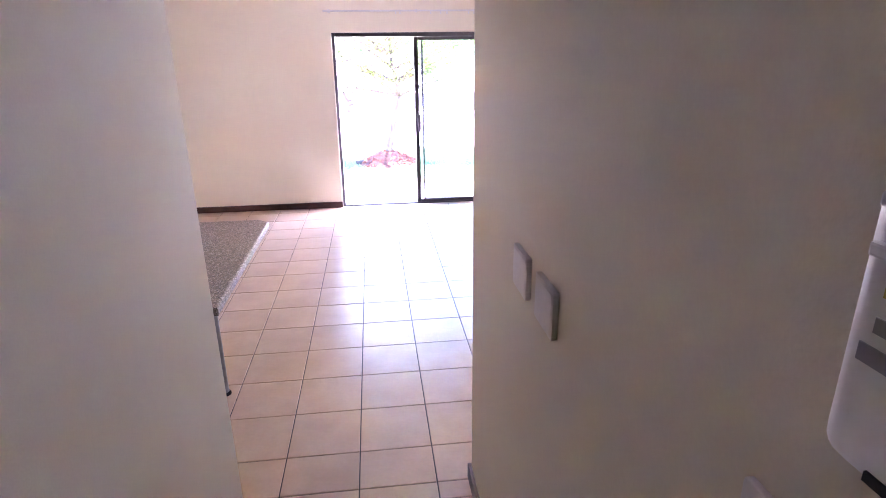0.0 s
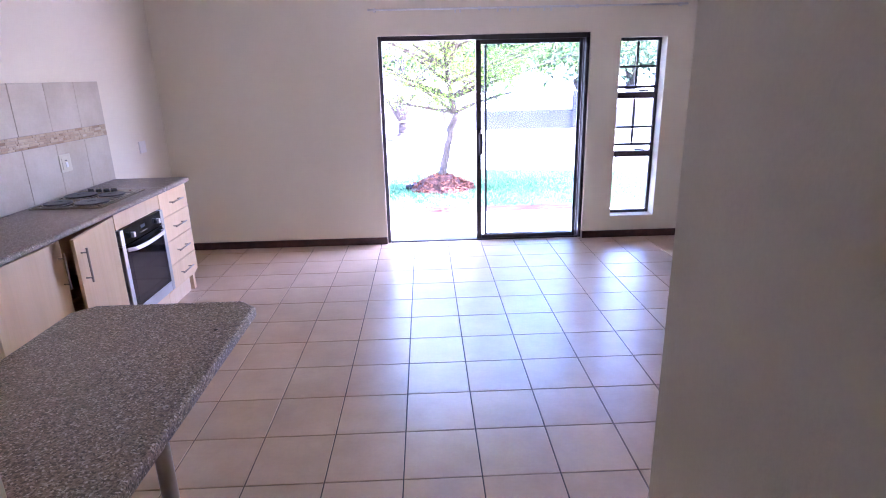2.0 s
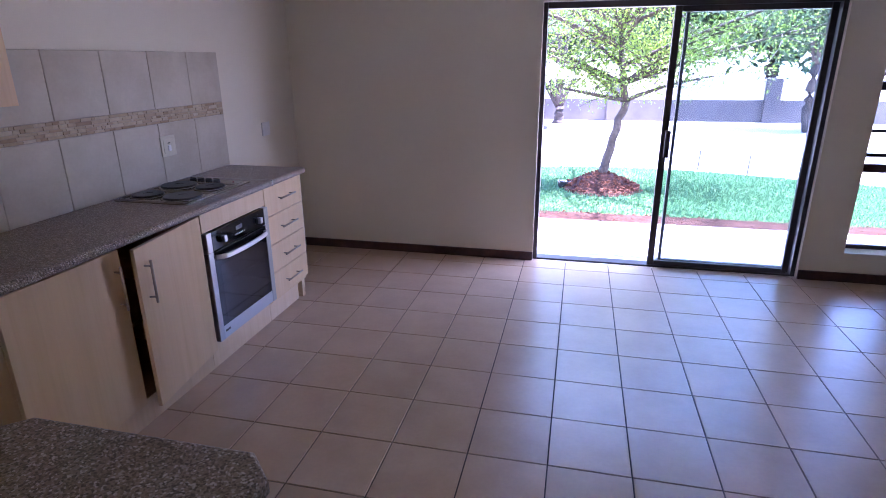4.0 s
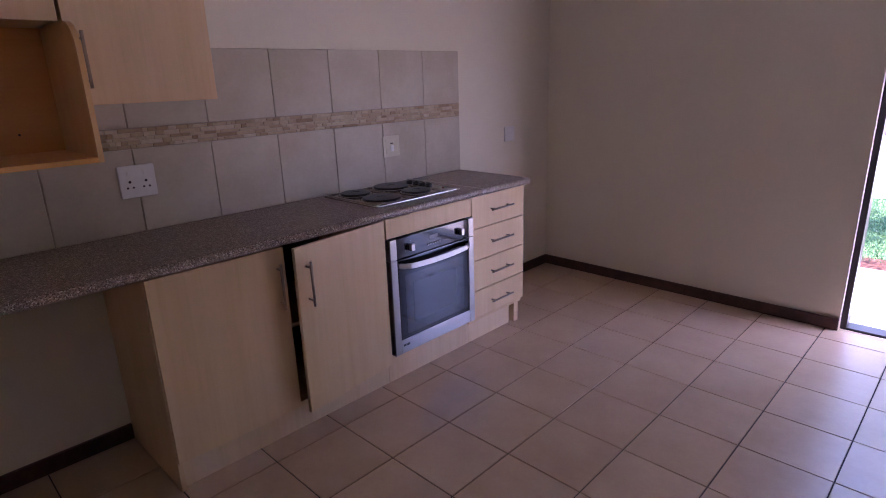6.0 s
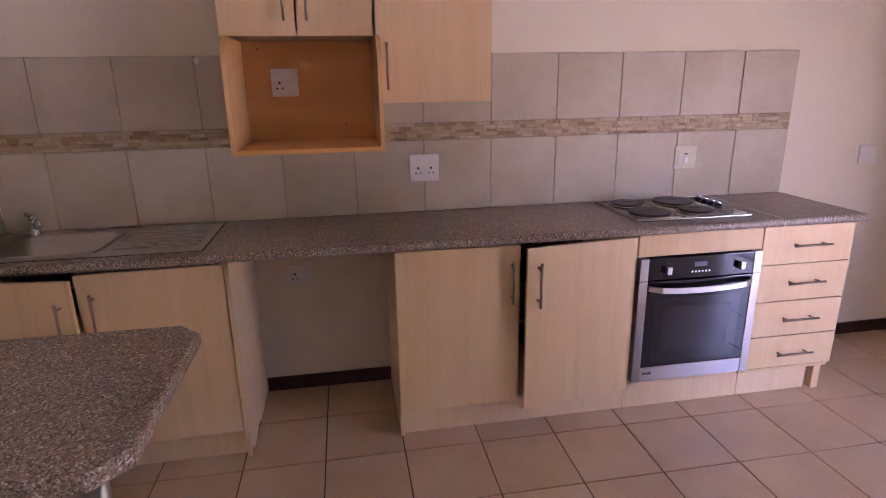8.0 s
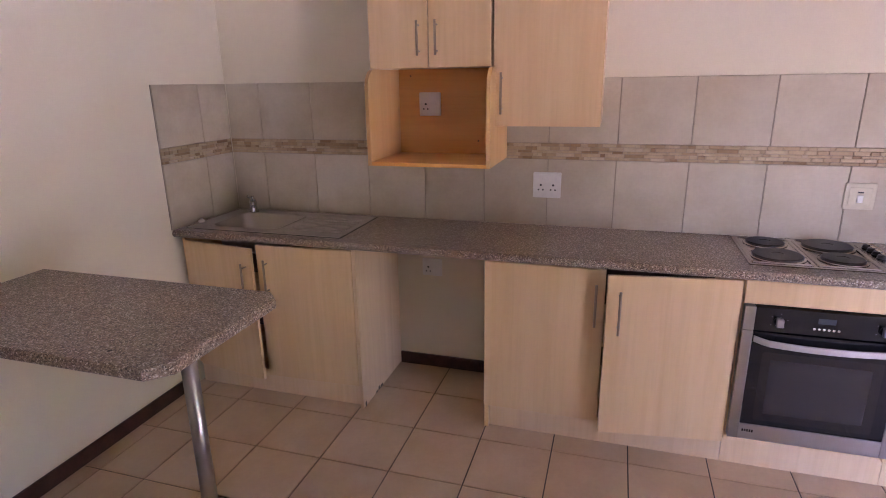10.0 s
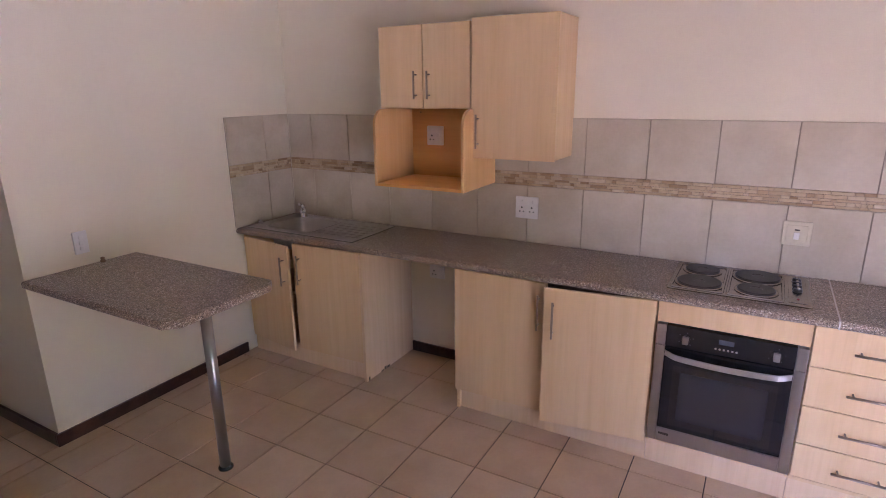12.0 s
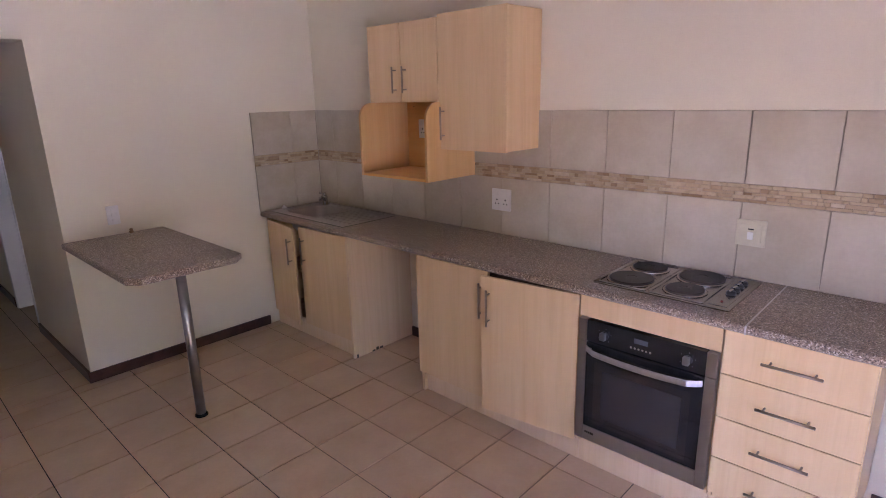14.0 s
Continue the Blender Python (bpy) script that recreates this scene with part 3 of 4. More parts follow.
double_unit = thing("base_cupboard", "pale maple base cupboard with its second door ajar", "kitchen cupboard", group="base units of the kitchen")
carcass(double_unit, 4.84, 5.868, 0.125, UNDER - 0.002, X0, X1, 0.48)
part("end_panel", box((WEST + 0.003, 4.818, 0.0), (FRONT - 0.0195, 4.838, UNDER - 0.002), 0.001, 1), MAPLE, double_unit)
hinged_door(double_unit, 4.819, 5.343, 0.13, UNDER - 0.008, True, 0, 0.7, inset=0.036)
hinged_door(double_unit, 5.347, 5.866, 0.122, UNDER - 0.008, False, 7.5, 0.7, inset=0.05)
part("plinth", box((FRONT - 0.056, 4.84, 0.0), (FRONT - 0.04, 5.87, 0.124), 0.001, 1), DAYLIT_MAPLE, double_unit)

oven_unit = thing("oven_housing", "pale maple oven housing with filler strip and plinth", "kitchen cupboard", group="base units of the kitchen")
part("filler_strip", box((FRONT - 0.018, 5.874, 0.762), (FRONT, 6.47, UNDER - 0.004), 0.0015, 1), MAPLE, oven_unit)
part("plinth", box((FRONT - 0.056, 5.872, 0.0), (FRONT - 0.04, 6.47, 0.158), 0.001, 1), DAYLIT_MAPLE, oven_unit)
part("side_panel", box((X0, 5.872, 0.125), (X1, 5.886, UNDER - 0.002)), MAPLE, oven_unit)
part("side_panel", box((X0, 6.458, 0.125), (X1, 6.47, UNDER - 0.002)), MAPLE, oven_unit)

drawer_unit = thing("drawer_unit", "pale maple unit of four drawers with bar handles", "kitchen drawers", group="base units of the kitchen")
part("side_panel", box((X0, 6.474, 0.125), (X1, 6.488, UNDER - 0.002), 0.001, 1), MAPLE, drawer_unit)
part("side_panel", box((X0, 6.925, 0.125), (X1, 6.943, UNDER - 0.002), 0.001, 1), MAPLE, drawer_unit)
for z0, z1 in ((0.682, UNDER - 0.004), (0.5, 0.678), (0.321, 0.496), (0.155, 0.317)):
    d = part("drawer_front", box((FRONT - 0.018, 6.476, z0), (FRONT, 6.94, z1), 0.0015, 1), MAPLE, drawer_unit)
    bar_handle(d, (FRONT, 6.708, z1 - 0.086), 0.19, upright=False)
part("plinth", box((FRONT - 0.056, 6.472, 0.0), (FRONT - 0.04, 6.85, 0.124), 0.001, 1), DAYLIT_MAPLE, drawer_unit)
part("bottom", box((X0, 6.49, 0.126), (X1, 6.924, 0.142)), MAPLE, drawer_unit)
part("leg", box((FRONT - 0.06, 6.878, 0.0), (FRONT - 0.022, 6.918, 0.124), 0.003), MAPLE, drawer_unit)
part("leg", box((WEST + 0.06, 6.878, 0.0), (WEST + 0.1, 6.918, 0.124), 0.003), MAPLE, drawer_unit)


# worktop: a postformed slab with a rolled front edge, cut out for the sink bowl
BOWL = (-2.13, -1.8, 3.29, 3.69)


def worktop_mesh(y0, y1):
    """The section of a worktop with a round nose, drawn along y."""
    r = (TOP - UNDER) / 2
    prof = [(WEST + 0.002, UNDER), (WEST + 0.002, TOP)]
    nose = -1.672 - r
    for i in range(9):
        a = math.pi / 2 - math.pi * i / 8
        prof.append((nose + r * math.cos(a), UNDER + r + r * math.sin(a)))
    bm = bmesh.new()
    a = [bm.verts.new((x, y0, z)) for x, z in prof]
    b = [bm.verts.new((x, y1, z)) for x, z in prof]
    bm.faces.new(a)
    bm.faces.new(b[::-1])
    for i in range(len(prof)):
        j = (i + 1) % len(prof)
        bm.faces.new((a[i], b[i], b[j], a[j]))
    bmesh.ops.recalc_face_normals(bm, faces=bm.faces)
    return bm


worktop = thing("worktop", "speckled brown-grey granite-look laminate kitchen worktop", "worktop")
wt = bmesh.new()
join(wt, worktop_mesh(SOUTH + 0.004, 3.27))
join(wt, worktop_mesh(3.73, 6.545))
add_box(wt, (WEST + 0.002, 3.27, UNDER), (-2.17, 3.73, TOP))
mid = worktop_mesh(3.27, 3.73)
for v in mid.verts:
    if v.co.x < -2.0:
        v.co.x = -1.775
join(wt, mid)
part("slab", wt, STONE, worktop)
part("slab", worktop_mesh(6.551, 6.975), STONE, worktop)
part("joint_strip", box((WEST + 0.003, 6.545, UNDER + 0.002), (-1.672, 6.551, TOP + 0.0006)), JOINT, worktop, "thin aluminium joint strip")


def sink_thing():
    s = thing("kitchen_sink", "stainless steel inset sink with grooved drainer", "sink")
    zt = TOP + 0.004
    bm = bmesh.new()
    x0, x1, y0, y1 = -2.2, -1.745, 3.19, 4.085
    bx0, bx1, by0, by1 = BOWL
    add_box(bm, (x0, y0, TOP + 0.0005), (bx0, y1, zt), 0.0015, 1)
    add_box(bm, (bx1, y0, TOP + 0.0005), (x1, y1, zt), 0.0015, 1)
    add_box(bm, (bx0, y0, TOP + 0.0005), (bx1, by0, zt))
    add_box(bm, (bx0, by1, TOP + 0.0005), (bx1, y1, zt - 0.001))
    part("drainer", bm, SINK_STEEL, s)
    part("seal", box((x0 - 0.004, y0 - 0.004, TOP + 0.0003), (x1 + 0.004, by0 - 0.002, TOP + 0.0012)), HOLE, s, "dark sealing edge")
    part("seal", box((x0 - 0.004, by1 + 0.002, TOP + 0.0003), (x1 + 0.007, y1 + 0.007, TOP + 0.0012)), HOLE, s, "dark sealing edge")
    part("seal", box((bx1 + 0.02, by0 - 0.002, TOP + 0.0003), (x1 + 0.007, by1 + 0.002, TOP + 0.0012)), HOLE, s, "dark sealing edge")
    bowl = bmesh.new()
    rings = []
    for inset, z, r in ((0.0, zt - 0.0005, 0.06), (0.006, zt - 0.008, 0.06), (0.02, TOP - 0.12, 0.06), (0.05, TOP - 0.15, 0.05), (0.13, TOP - 0.155, 0.03)):
        rings.append([bowl.verts.new((x, y, z)) for x, y in rounded(bx0 + inset, bx1 - inset, by0 + inset, by1 - inset, r)])
    for p, q in zip(rings, rings[1:]):
        for i in range(len(p)):
            j = (i + 1) % len(p)
            bowl.faces.new((p[i], p[j], q[j], q[i]))
    bowl.faces.new(rings[-1])
    bmesh.ops.recalc_face_normals(bowl, faces=bowl.faces)
    bmesh.ops.reverse_faces(bowl, faces=bowl.faces)
    part("bowl", bowl, SINK_STEEL, s, smooth=True)
    part("rim", slab_ring(bx0 - 0.012, bx1 + 0.012, by0 - 0.012, by1 + 0.012, 0.06, 0.05, zt, zt + 0.0025), SINK_STEEL, s)
    for i in range(6):
        x = -2.115 + i * 0.054
        part("drainer_rib", box((x, 3.735, zt - 0.003), (x + 0.013, 4.05, zt + 0.0035), 0.0015, 1), SINK_STEEL, s)
    part("upstand", box((x0 + 0.001, y0 + 0.01, zt - 0.001), (x0 + 0.01, y1 - 0.01, zt + 0.004), 0.001, 1), SINK_STEEL, s)
    part("waste", lathe([(0.034, TOP - 0.154), (0.034, TOP - 0.151), (0.02, TOP - 0.152)]), CHROME, s).location = (-1.98, 3.51, 0)
    return s


def slab_ring(x0, x1, y0, y1, r, width, z0, z1):
    """A flat raised frame with round corners."""
    bm = bmesh.new()
    w = 0.014
    loops = []
    for inset, z in ((0, z0), (0.003, z1), (w - 0.003, z1), (w, z0)):
        loops.append([bm.verts.new((x, y, z)) for x, y in rounded(x0 + inset, x1 - inset, y0 + inset, y1 - inset, r)])
    for p, q in zip(loops, loops[1:]):
        for i in range(len(p)):
            j = (i + 1) % len(p)
            bm.faces.new((p[i], p[j], q[j], q[i]))
    bmesh.ops.recalc_face_normals(bm, faces=bm.faces)
    return bm


sink_thing()

tap = thing("mixer_tap", "chrome single-lever mixer tap behind the sink", "tap", at=(-2.15, 3.325, TOP + 0.005))
part("body", lathe([(0.026, 0.0), (0.026, 0.005), (0.02, 0.01), (0.0185, 0.05), (0.021, 0.055), (0.021, 0.064), (0.012, 0.07), (0.003, 0.071)]), CHROME, tap, smooth=True)
sp = bmesh.new()
path = [(0.008, 0.006, 0.035), (0.03, 0.022, 0.055), (0.06, 0.042, 0.068), (0.085, 0.06, 0.068)]
for a, b in zip(path, path[1:]):
    add_tube(sp, a, b, 0.0115, 0.011)
add_tube(sp, (0.085, 0.06, 0.074), (0.088, 0.062, 0.05), 0.012, 0.011)
part("spout", sp, CHROME, tap, smooth=True)
lv = bmesh.new()
add_tube(lv, (0.0, 0.0, 0.066), (-0.004, -0.012, 0.09), 0.017, 0.013)
add_tube(lv, (-0.004, -0.01, 0.084), (0.045, 0.0, 0.1), 0.007, 0.009)
part("lever", lv, CHROME, tap, smooth=True)
plug = thing("sink_plug", "small white sink plug lying at the worktop's edge", "plug", at=(-1.86, 3.19, TOP + 0.005))
part("body", lathe([(0.018, 0.0), (0.02, 0.006), (0.014, 0.012), (0.006, 0.016), (0.006, 0.022)]), WHITE, plug, smooth=True)


# ---- hob ----
hob = thing("electric_hob", "stainless steel electric hob with four solid plates", "hob")
hx0, hx1, hy0, hy1 = -2.2, -1.765, 5.888, 6.462
part("tray", slab(rounded(hx0, hx1, hy0, hy1, 0.012), TOP + 0.0005, TOP + 0.009, 0.004), HOB_STEEL, hob)
for y0, y1 in ((hy0 + 0.01, 6.126), (6.132, 6.362)):
    part("raised_rim", slab_ring(hx0 + 0.012, hx1 - 0.012, y0, y1, 0.018, 0.02, TOP + 0.008, TOP + 0.013), HOB_STEEL, hob)
for x, y, r in ((-2.09, 6.01, 0.078), (-2.085, 6.25, 0.096), (-1.885, 6.015, 0.096), (-1.885, 6.25, 0.078)):
    part("trim_ring", lathe([(r + 0.012, TOP + 0.008), (r + 0.01, TOP + 0.013), (r + 0.001, TOP + 0.014)]), HOB_STEEL, hob, smooth=True).location = (x, y, 0)
    part("hot_plate", lathe([(r, TOP + 0.012), (r, TOP + 0.019), (r - 0.004, TOP + 0.022), (0.025, TOP + 0.022), (0.022, TOP + 0.02), (0.002, TOP + 0.02)], 36), HOB_IRON, hob, smooth=False).location = (x, y, 0)
part("control_strip", box((hx0 + 0.05, 6.375, TOP + 0.008), (hx1 - 0.03, 6.445, TOP + 0.0105), 0.001, 1), HOB_STEEL, hob)
for i in range(4):
    k = part("knob", lathe([(0.02, TOP + 0.0105), (0.019, TOP + 0.016), (0.017, TOP + 0.023), (0.012, TOP + 0.024)], 20), KNOB, hob, smooth=True)
    k.location = (-2.11 + i * 0.052, 6.41, 0)
    part("grip", box((-0.018, -0.005, TOP + 0.0235), (0.018, 0.005, TOP + 0.03), 0.002), CHROME, k, "pale pointer ridge")
part("pilot_lamp", lathe([(0.006, TOP + 0.0105), (0.005, TOP + 0.014), (0.001, TOP + 0.015)], 12), plain("red_lamp", (0.25, 0.03, 0.02), 0.3), hob).location = (-1.845, 6.41, 0)


# ---- oven ----
oven = thing("built_in_oven", "stainless steel and black glass built-in oven", "oven")
oy0, oy1, oz0, oz1 = 5.878, 6.467, 0.163, 0.757
ox = FRONT + 0.004
part("body", box((X0 + 0.02, oy0 + 0.012, oz0 + 0.005), (FRONT - 0.02, oy1 - 0.012, oz1 - 0.002)), BLACK, oven)
zc = 0.655
for y0, y1 in ((oy0, oy0 + 0.04), (oy1 - 0.04, oy1)):
    part("panel_cheek", box((FRONT - 0.018, y0, zc + 0.002), (ox + 0.014, y1, oz1), 0.002), STEEL_Z, oven)
    part("door_cheek", box((FRONT - 0.018, y0, oz0), (ox + 0.014, y1, zc - 0.002), 0.002), STEEL_Z, oven)
control = part("control_panel", box((FRONT - 0.018, oy0 + 0.041, zc + 0.002), (ox + 0.012, oy1 - 0.041, oz1), 0.002), BLACK_GLASS, oven)
oven_door = part("oven_door", box((FRONT - 0.018, oy0 + 0.041, oz0 + 0.072), (ox + 0.012, oy1 - 0.041, zc - 0.004), 0.002), BLACK_GLASS, oven, "black glass oven door")
part("bottom_trim", box((FRONT - 0.018, oy0 + 0.041, oz0), (ox + 0.013, oy1 - 0.041, oz0 + 0.07), 0.002), STEEL, oven)
WINDOW_GLASS, wt_, wp = material("smoked_oven_window")
w_xyz = wt_.nodes.new("ShaderNodeSeparateXYZ")
wt_.links.new(coords(wt_), w_xyz.inputs[0])
w_edge = None
for axis, size in ((0, 0.31), (1, 0.42)):                # printed dots fade out towards the window's edge
    near = w_xyz.outputs[axis]
    far = wt_.nodes.new("ShaderNodeMath")
    far.operation = "SUBTRACT"
    far.inputs[0].default_value = size
    wt_.links.new(near, far.inputs[1])
    for s in (near, far.outputs[0]):
        if w_edge is None:
            w_edge = s
            continue
        low = wt_.nodes.new("ShaderNodeMath")
        low.operation = "MINIMUM"
        wt_.links.new(w_edge, low.inputs[0])
        wt_.links.new(s, low.inputs[1])
        w_edge = low.outputs[0]
wt_.links.new(ramp(wt_, w_edge, ((0.0, (0.012, 0.012, 0.014)), (0.06, (0.03, 0.028, 0.03)))), wp.inputs["Base Color"])
wp.inputs["Roughness"].default_value = 0.07
wp.inputs["Specular IOR Level"].default_value = 0.75
part("oven_window", slab(rounded(0.0, 0.31, 0.0, 0.42, 0.01), 0.0, 0.0012), WINDOW_GLASS, oven_door, "smoked inner window").matrix_local = Matrix(((0, 0, 1, ox + 0.0115), (0, 1, 0, oy0 + 0.084), (1, 0, 0, oz0 + 0.095), (0, 0, 0, 1)))
hb = bmesh.new()
n = 20
pr = []
for i in range(n + 1):
    u = i / n
    y = oy0 + 0.044 + u * (oy1 - oy0 - 0.088)
    bow = 4 * u * (1 - u)
    x = ox + 0.02 + 0.028 * min(1.0, bow * 3.0) 
    z = zc - 0.03 - 0.014 * bow
    pr.append([hb.verts.new((x + dx, y, z + dz)) for dx, dz in ((-0.004, -0.0115), (-0.0025, -0.013), (0.0025, -0.013), (0.004, -0.0115), (0.004, 0.0115), (0.0025, 0.013), (-0.0025, 0.013), (-0.004, 0.0115))])
for p, q in zip(pr, pr[1:]):
    for i in range(8):
        hb.faces.new((p[i], p[(i + 1) % 8], q[(i + 1) % 8], q[i]))
hb.faces.new(pr[0])
hb.faces.new(pr[-1])
for y in (oy0 + 0.06, oy1 - 0.06):
    add_box(hb, (ox + 0.01, y - 0.008, zc - 0.042), (ox + 0.03, y + 0.008, zc - 0.028), 0.003)
bmesh.ops.recalc_face_normals(hb, faces=hb.faces)
part("handle", hb, metal("bright_handle_steel", (0.62, 0.61, 0.61), 0.36, (40, 2, 40)), oven_door, "bowed flat steel door handle")
for y in (oy0 + 0.125, oy1 - 0.11):
    k = part("knob", lathe([(0.019, 0.0), (0.019, 0.006), (0.015, 0.009), (0.004, 0.0095)], 24, "x"), KNOB, control, "oven knob with a silver grip", smooth=True)
    k.location = (ox + 0.012, y, 0.703)
    part("grip", box((0.006, -0.0125, -0.017), (0.027, 0.0125, 0.017), 0.004, 3), STEEL, k, "silver square grip")
    for a in range(5):
        w = math.radians(40 + 65 * a)
        part("dial_mark", box((-0.0002, 0.031 * math.sin(w) - 0.0015, -0.031 * math.cos(w) - 0.0015), (0.0006, 0.031 * math.sin(w) + 0.0015, -0.031 * math.cos(w) + 0.0015)), LABEL_GREY, k)
part("display", box((ox + 0.011, oy0 + 0.258, 0.708), (ox + 0.0125, oy0 + 0.318, 0.73)), plain("grey_display", (0.1, 0.11, 0.12), 0.2), control, "small grey clock display")
for i in range(6):
    k = part("button", lathe([(0.0055, 0.0), (0.005, 0.003), (0.002, 0.004)], 12, "x"), CHROME, control)
    k.location = (ox + 0.012, oy0 + 0.248 + i * 0.0165, 0.686)
for i in range(5):
    part("maker_mark", box((ox + 0.0128, oy0 + 0.052 + i * 0.009, oz0 + 0.036 - 0.0004 * i), (ox + 0.0136, oy0 + 0.058 + i * 0.009, oz0 + 0.047)), BLACK, oven)


# ---- wall cabinets ----
UX = -1.937
small = thing("wall_cabinet", "maple wall cabinet with two doors above an open niche", "wall cabinet", group="wall cabinets")
carcass(small, 4.205, 4.79, 1.69, 2.132, WEST + 0.003, UX - 0.019)
part("top", box((WEST + 0.004, 4.222, 2.114), (UX - 0.02, 4.773, 2.131)), MAPLE, small)
hinged_door(small, 4.206, 4.493, 1.687, 2.133, True, 0, 1.815, 0.15, UX)
hinged_door(small, 4.499, 4.789, 1.687, 2.133, False, 0, 1.815, 0.15, UX)


def niche_side(y0, y1):
    """A side board of the niche, its upper front corner cut round."""
    x0, x1, z0, z1, r = WEST + 0.004, -1.822, 1.247, 1.686, 0.09
    out = [(x0, z0), (x1, z0), (x1, z1 - r)]
    for i in range(1, 9):
        a = math.pi / 2 * i / 8
        out.append((x1 - r + r * math.cos(a), z1 - r + r * math.sin(a)))
    out += [(UX - 0.1, z1), (x0, z1)]
    bm = bmesh.new()
    a = [bm.verts.new((x, y0, z)) for x, z in out]
    b = [bm.verts.new((x, y1, z)) for x, z in out]
    bm.faces.new(a)
    bm.faces.new(b[::-1])
    for i in range(len(out)):
        j = (i + 1) % len(out)
        bm.faces.new((a[i], b[i], b[j], a[j]))
    bmesh.ops.recalc_face_normals(bm, faces=bm.faces)
    return bm


niche = part("niche", box((WEST + 0.004, 4.24, 1.247), (-1.824, 4.795, 1.264), 0.001, 1), MAPLE_IN, small, "open niche with orange bounce light put into its colour")
part("niche_side", niche_side(4.223, 4.24), NICHE, niche)
part("niche_side", niche_side(4.795, 4.811), NICHE, niche)
part("niche_back", box((WEST + 0.012, 4.24, 1.264), (WEST + 0.024, 4.795, 1.688)), MAPLE_IN, niche)

tall = thing("wall_cabinet", "tall single-door maple laminate wall cabinet", "wall cabinet", group="wall cabinets")
carcass(tall, 4.815, 5.272, 1.43, 2.145, WEST + 0.003, UX - 0.019, 1.8)
part("top", box((WEST + 0.004, 4.832, 2.127), (UX - 0.02, 5.255, 2.144)), MAPLE, tall)
hinged_door(tall, 4.8, 5.274, 1.426, 2.146, False, 0, 1.57, 0.18, UX)


# ---- sockets and switches ----
def plate_on(name, label, category, centre, out, size, mat, draw, depth=0.009):
    """A wall plate whose face looks along out; draw adds its parts in the plate's own plane (x across, y up, z out)."""
    ob = thing(name, label, category)
    o = Vector(out)
    across = Vector((0, 0, 1)).cross(o)
    ob.matrix_world = Matrix(((across[0], 0, o[0], centre[0]), (across[1], 0, o[1], centre[1]), (across[2], 1, o[2], centre[2]), (0, 0, 0, 1)))
    w, h = size
    plate = part("plate", slab(rounded(-w / 2, w / 2, -h / 2, h / 2, 0.006), 0.0, depth, 0.002), mat, ob)
    draw(plate, mat, w, h)
    return ob


def draw_socket(n):
    def draw(plate, mat, w, h):
        for k in range(n):
            cx = (k - (n - 1) / 2) * 0.062 if n > 1 else -w * 0.2
            for px, py, r in ((0, 0.012, 0.0055), (-0.011, -0.012, 0.0042), (0.011, -0.012, 0.0042)):
                part("pin_hole", lathe([(r, 0.0085), (r, 0.0096), (r * 0.5, 0.0096)], 12), HOLE, plate).location = (cx + px, py - 0.012, 0)
            part("rocker", box((cx - 0.007, 0.025, 0.008), (cx + 0.007, 0.043, 0.0125), 0.002), mat, plate) if n > 1 else part("rocker", box((w * 0.18, -0.01, 0.008), (w * 0.3, 0.012, 0.0125), 0.002), mat, plate)
    return draw


def draw_switch(k):
    def draw(plate, mat, w, h):
        for i in range(k):
            cy = (i - (k - 1) / 2) * 0.03
            part("rocker", box((-0.011, cy - 0.011, 0.008), (0.011, cy + 0.011, 0.0135), 0.003), mat, plate)
    return draw


def draw_big_rocker(plate, mat, w, h):
    part("rocker", box((-w * 0.43, -h * 0.43, 0.0125), (w * 0.43, h * 0.43, 0.0138), 0.001), mat, plate)


def draw_isolator(plate, mat, w, h):
    part("raised_panel", box((-w * 0.36, -h * 0.34, 0.008), (w * 0.36, h * 0.34, 0.012), 0.002), mat, plate)
    part("rocker", box((-0.012, -0.028, 0.0115), (0.012, 0.006, 0.017), 0.003), WHITE, plate)
    part("mark", box((-0.011, 0.015, 0.0118), (0.011, 0.021, 0.0125)), HOLE, plate, "small dark marking")


TX = WEST + 0.0135
plate_on("wall_socket", "white double power socket on the tiled splashback", "power socket", (TX, 5.022, 1.113), (1, 0, 0), (0.14, 0.13), WHITE, draw_socket(2))
plate_on("cooker_isolator", "cream cooker isolator switch on the tiled splashback", "switch", (TX, 6.387, 1.112), (1, 0, 0), (0.12, 0.116), CREAM, draw_isolator)
plate_on("wall_socket", "white single power socket inside the cabinet niche", "power socket", (WEST + 0.025, 4.41, 1.515), (1, 0, 0), (0.115, 0.118), WHITE, draw_socket(1))
plate_on("wall_socket", "white single power socket low in the appliance gap", "power socket", (WEST + 0.001, 4.395, 0.62), (1, 0, 0), (0.115, 0.1), WHITE, draw_socket(1))
plate_on("blank_plate", "small white blank plate on the cream wall", "wall plate", (WEST + 0.001, 7.5, 1.085), (1, 0, 0), (0.11, 0.1), BLANK, draw_switch(0))
plate_on("light_switch", "white light switch above the bar table", "switch", (-0.675, SOUTH + 0.001, 1.045), (0, 1, 0), (0.072, 0.118), WHITE, draw_switch(3))
plate_on("light_switch", "white light switch plate on the passage wall", "switch", (PASS_R - 0.001, 2.527, 1.245), (-1, 0, 0), (0.125, 0.105), PLATE, draw_big_rocker, 0.013)
plate_on("light_switch", "white light switch plate on the passage wall", "switch", (PASS_R - 0.001, 2.328, 1.246), (-1, 0, 0), (0.125, 0.105), PLATE, draw_big_rocker, 0.013)
plate_on("light_switch", "white switch plate beside the meter unit", "switch", (PASS_R - 0.001, 1.65, 1.305), (-1, 0, 0), (0.08, 0.11), WHITE, draw_switch(1))

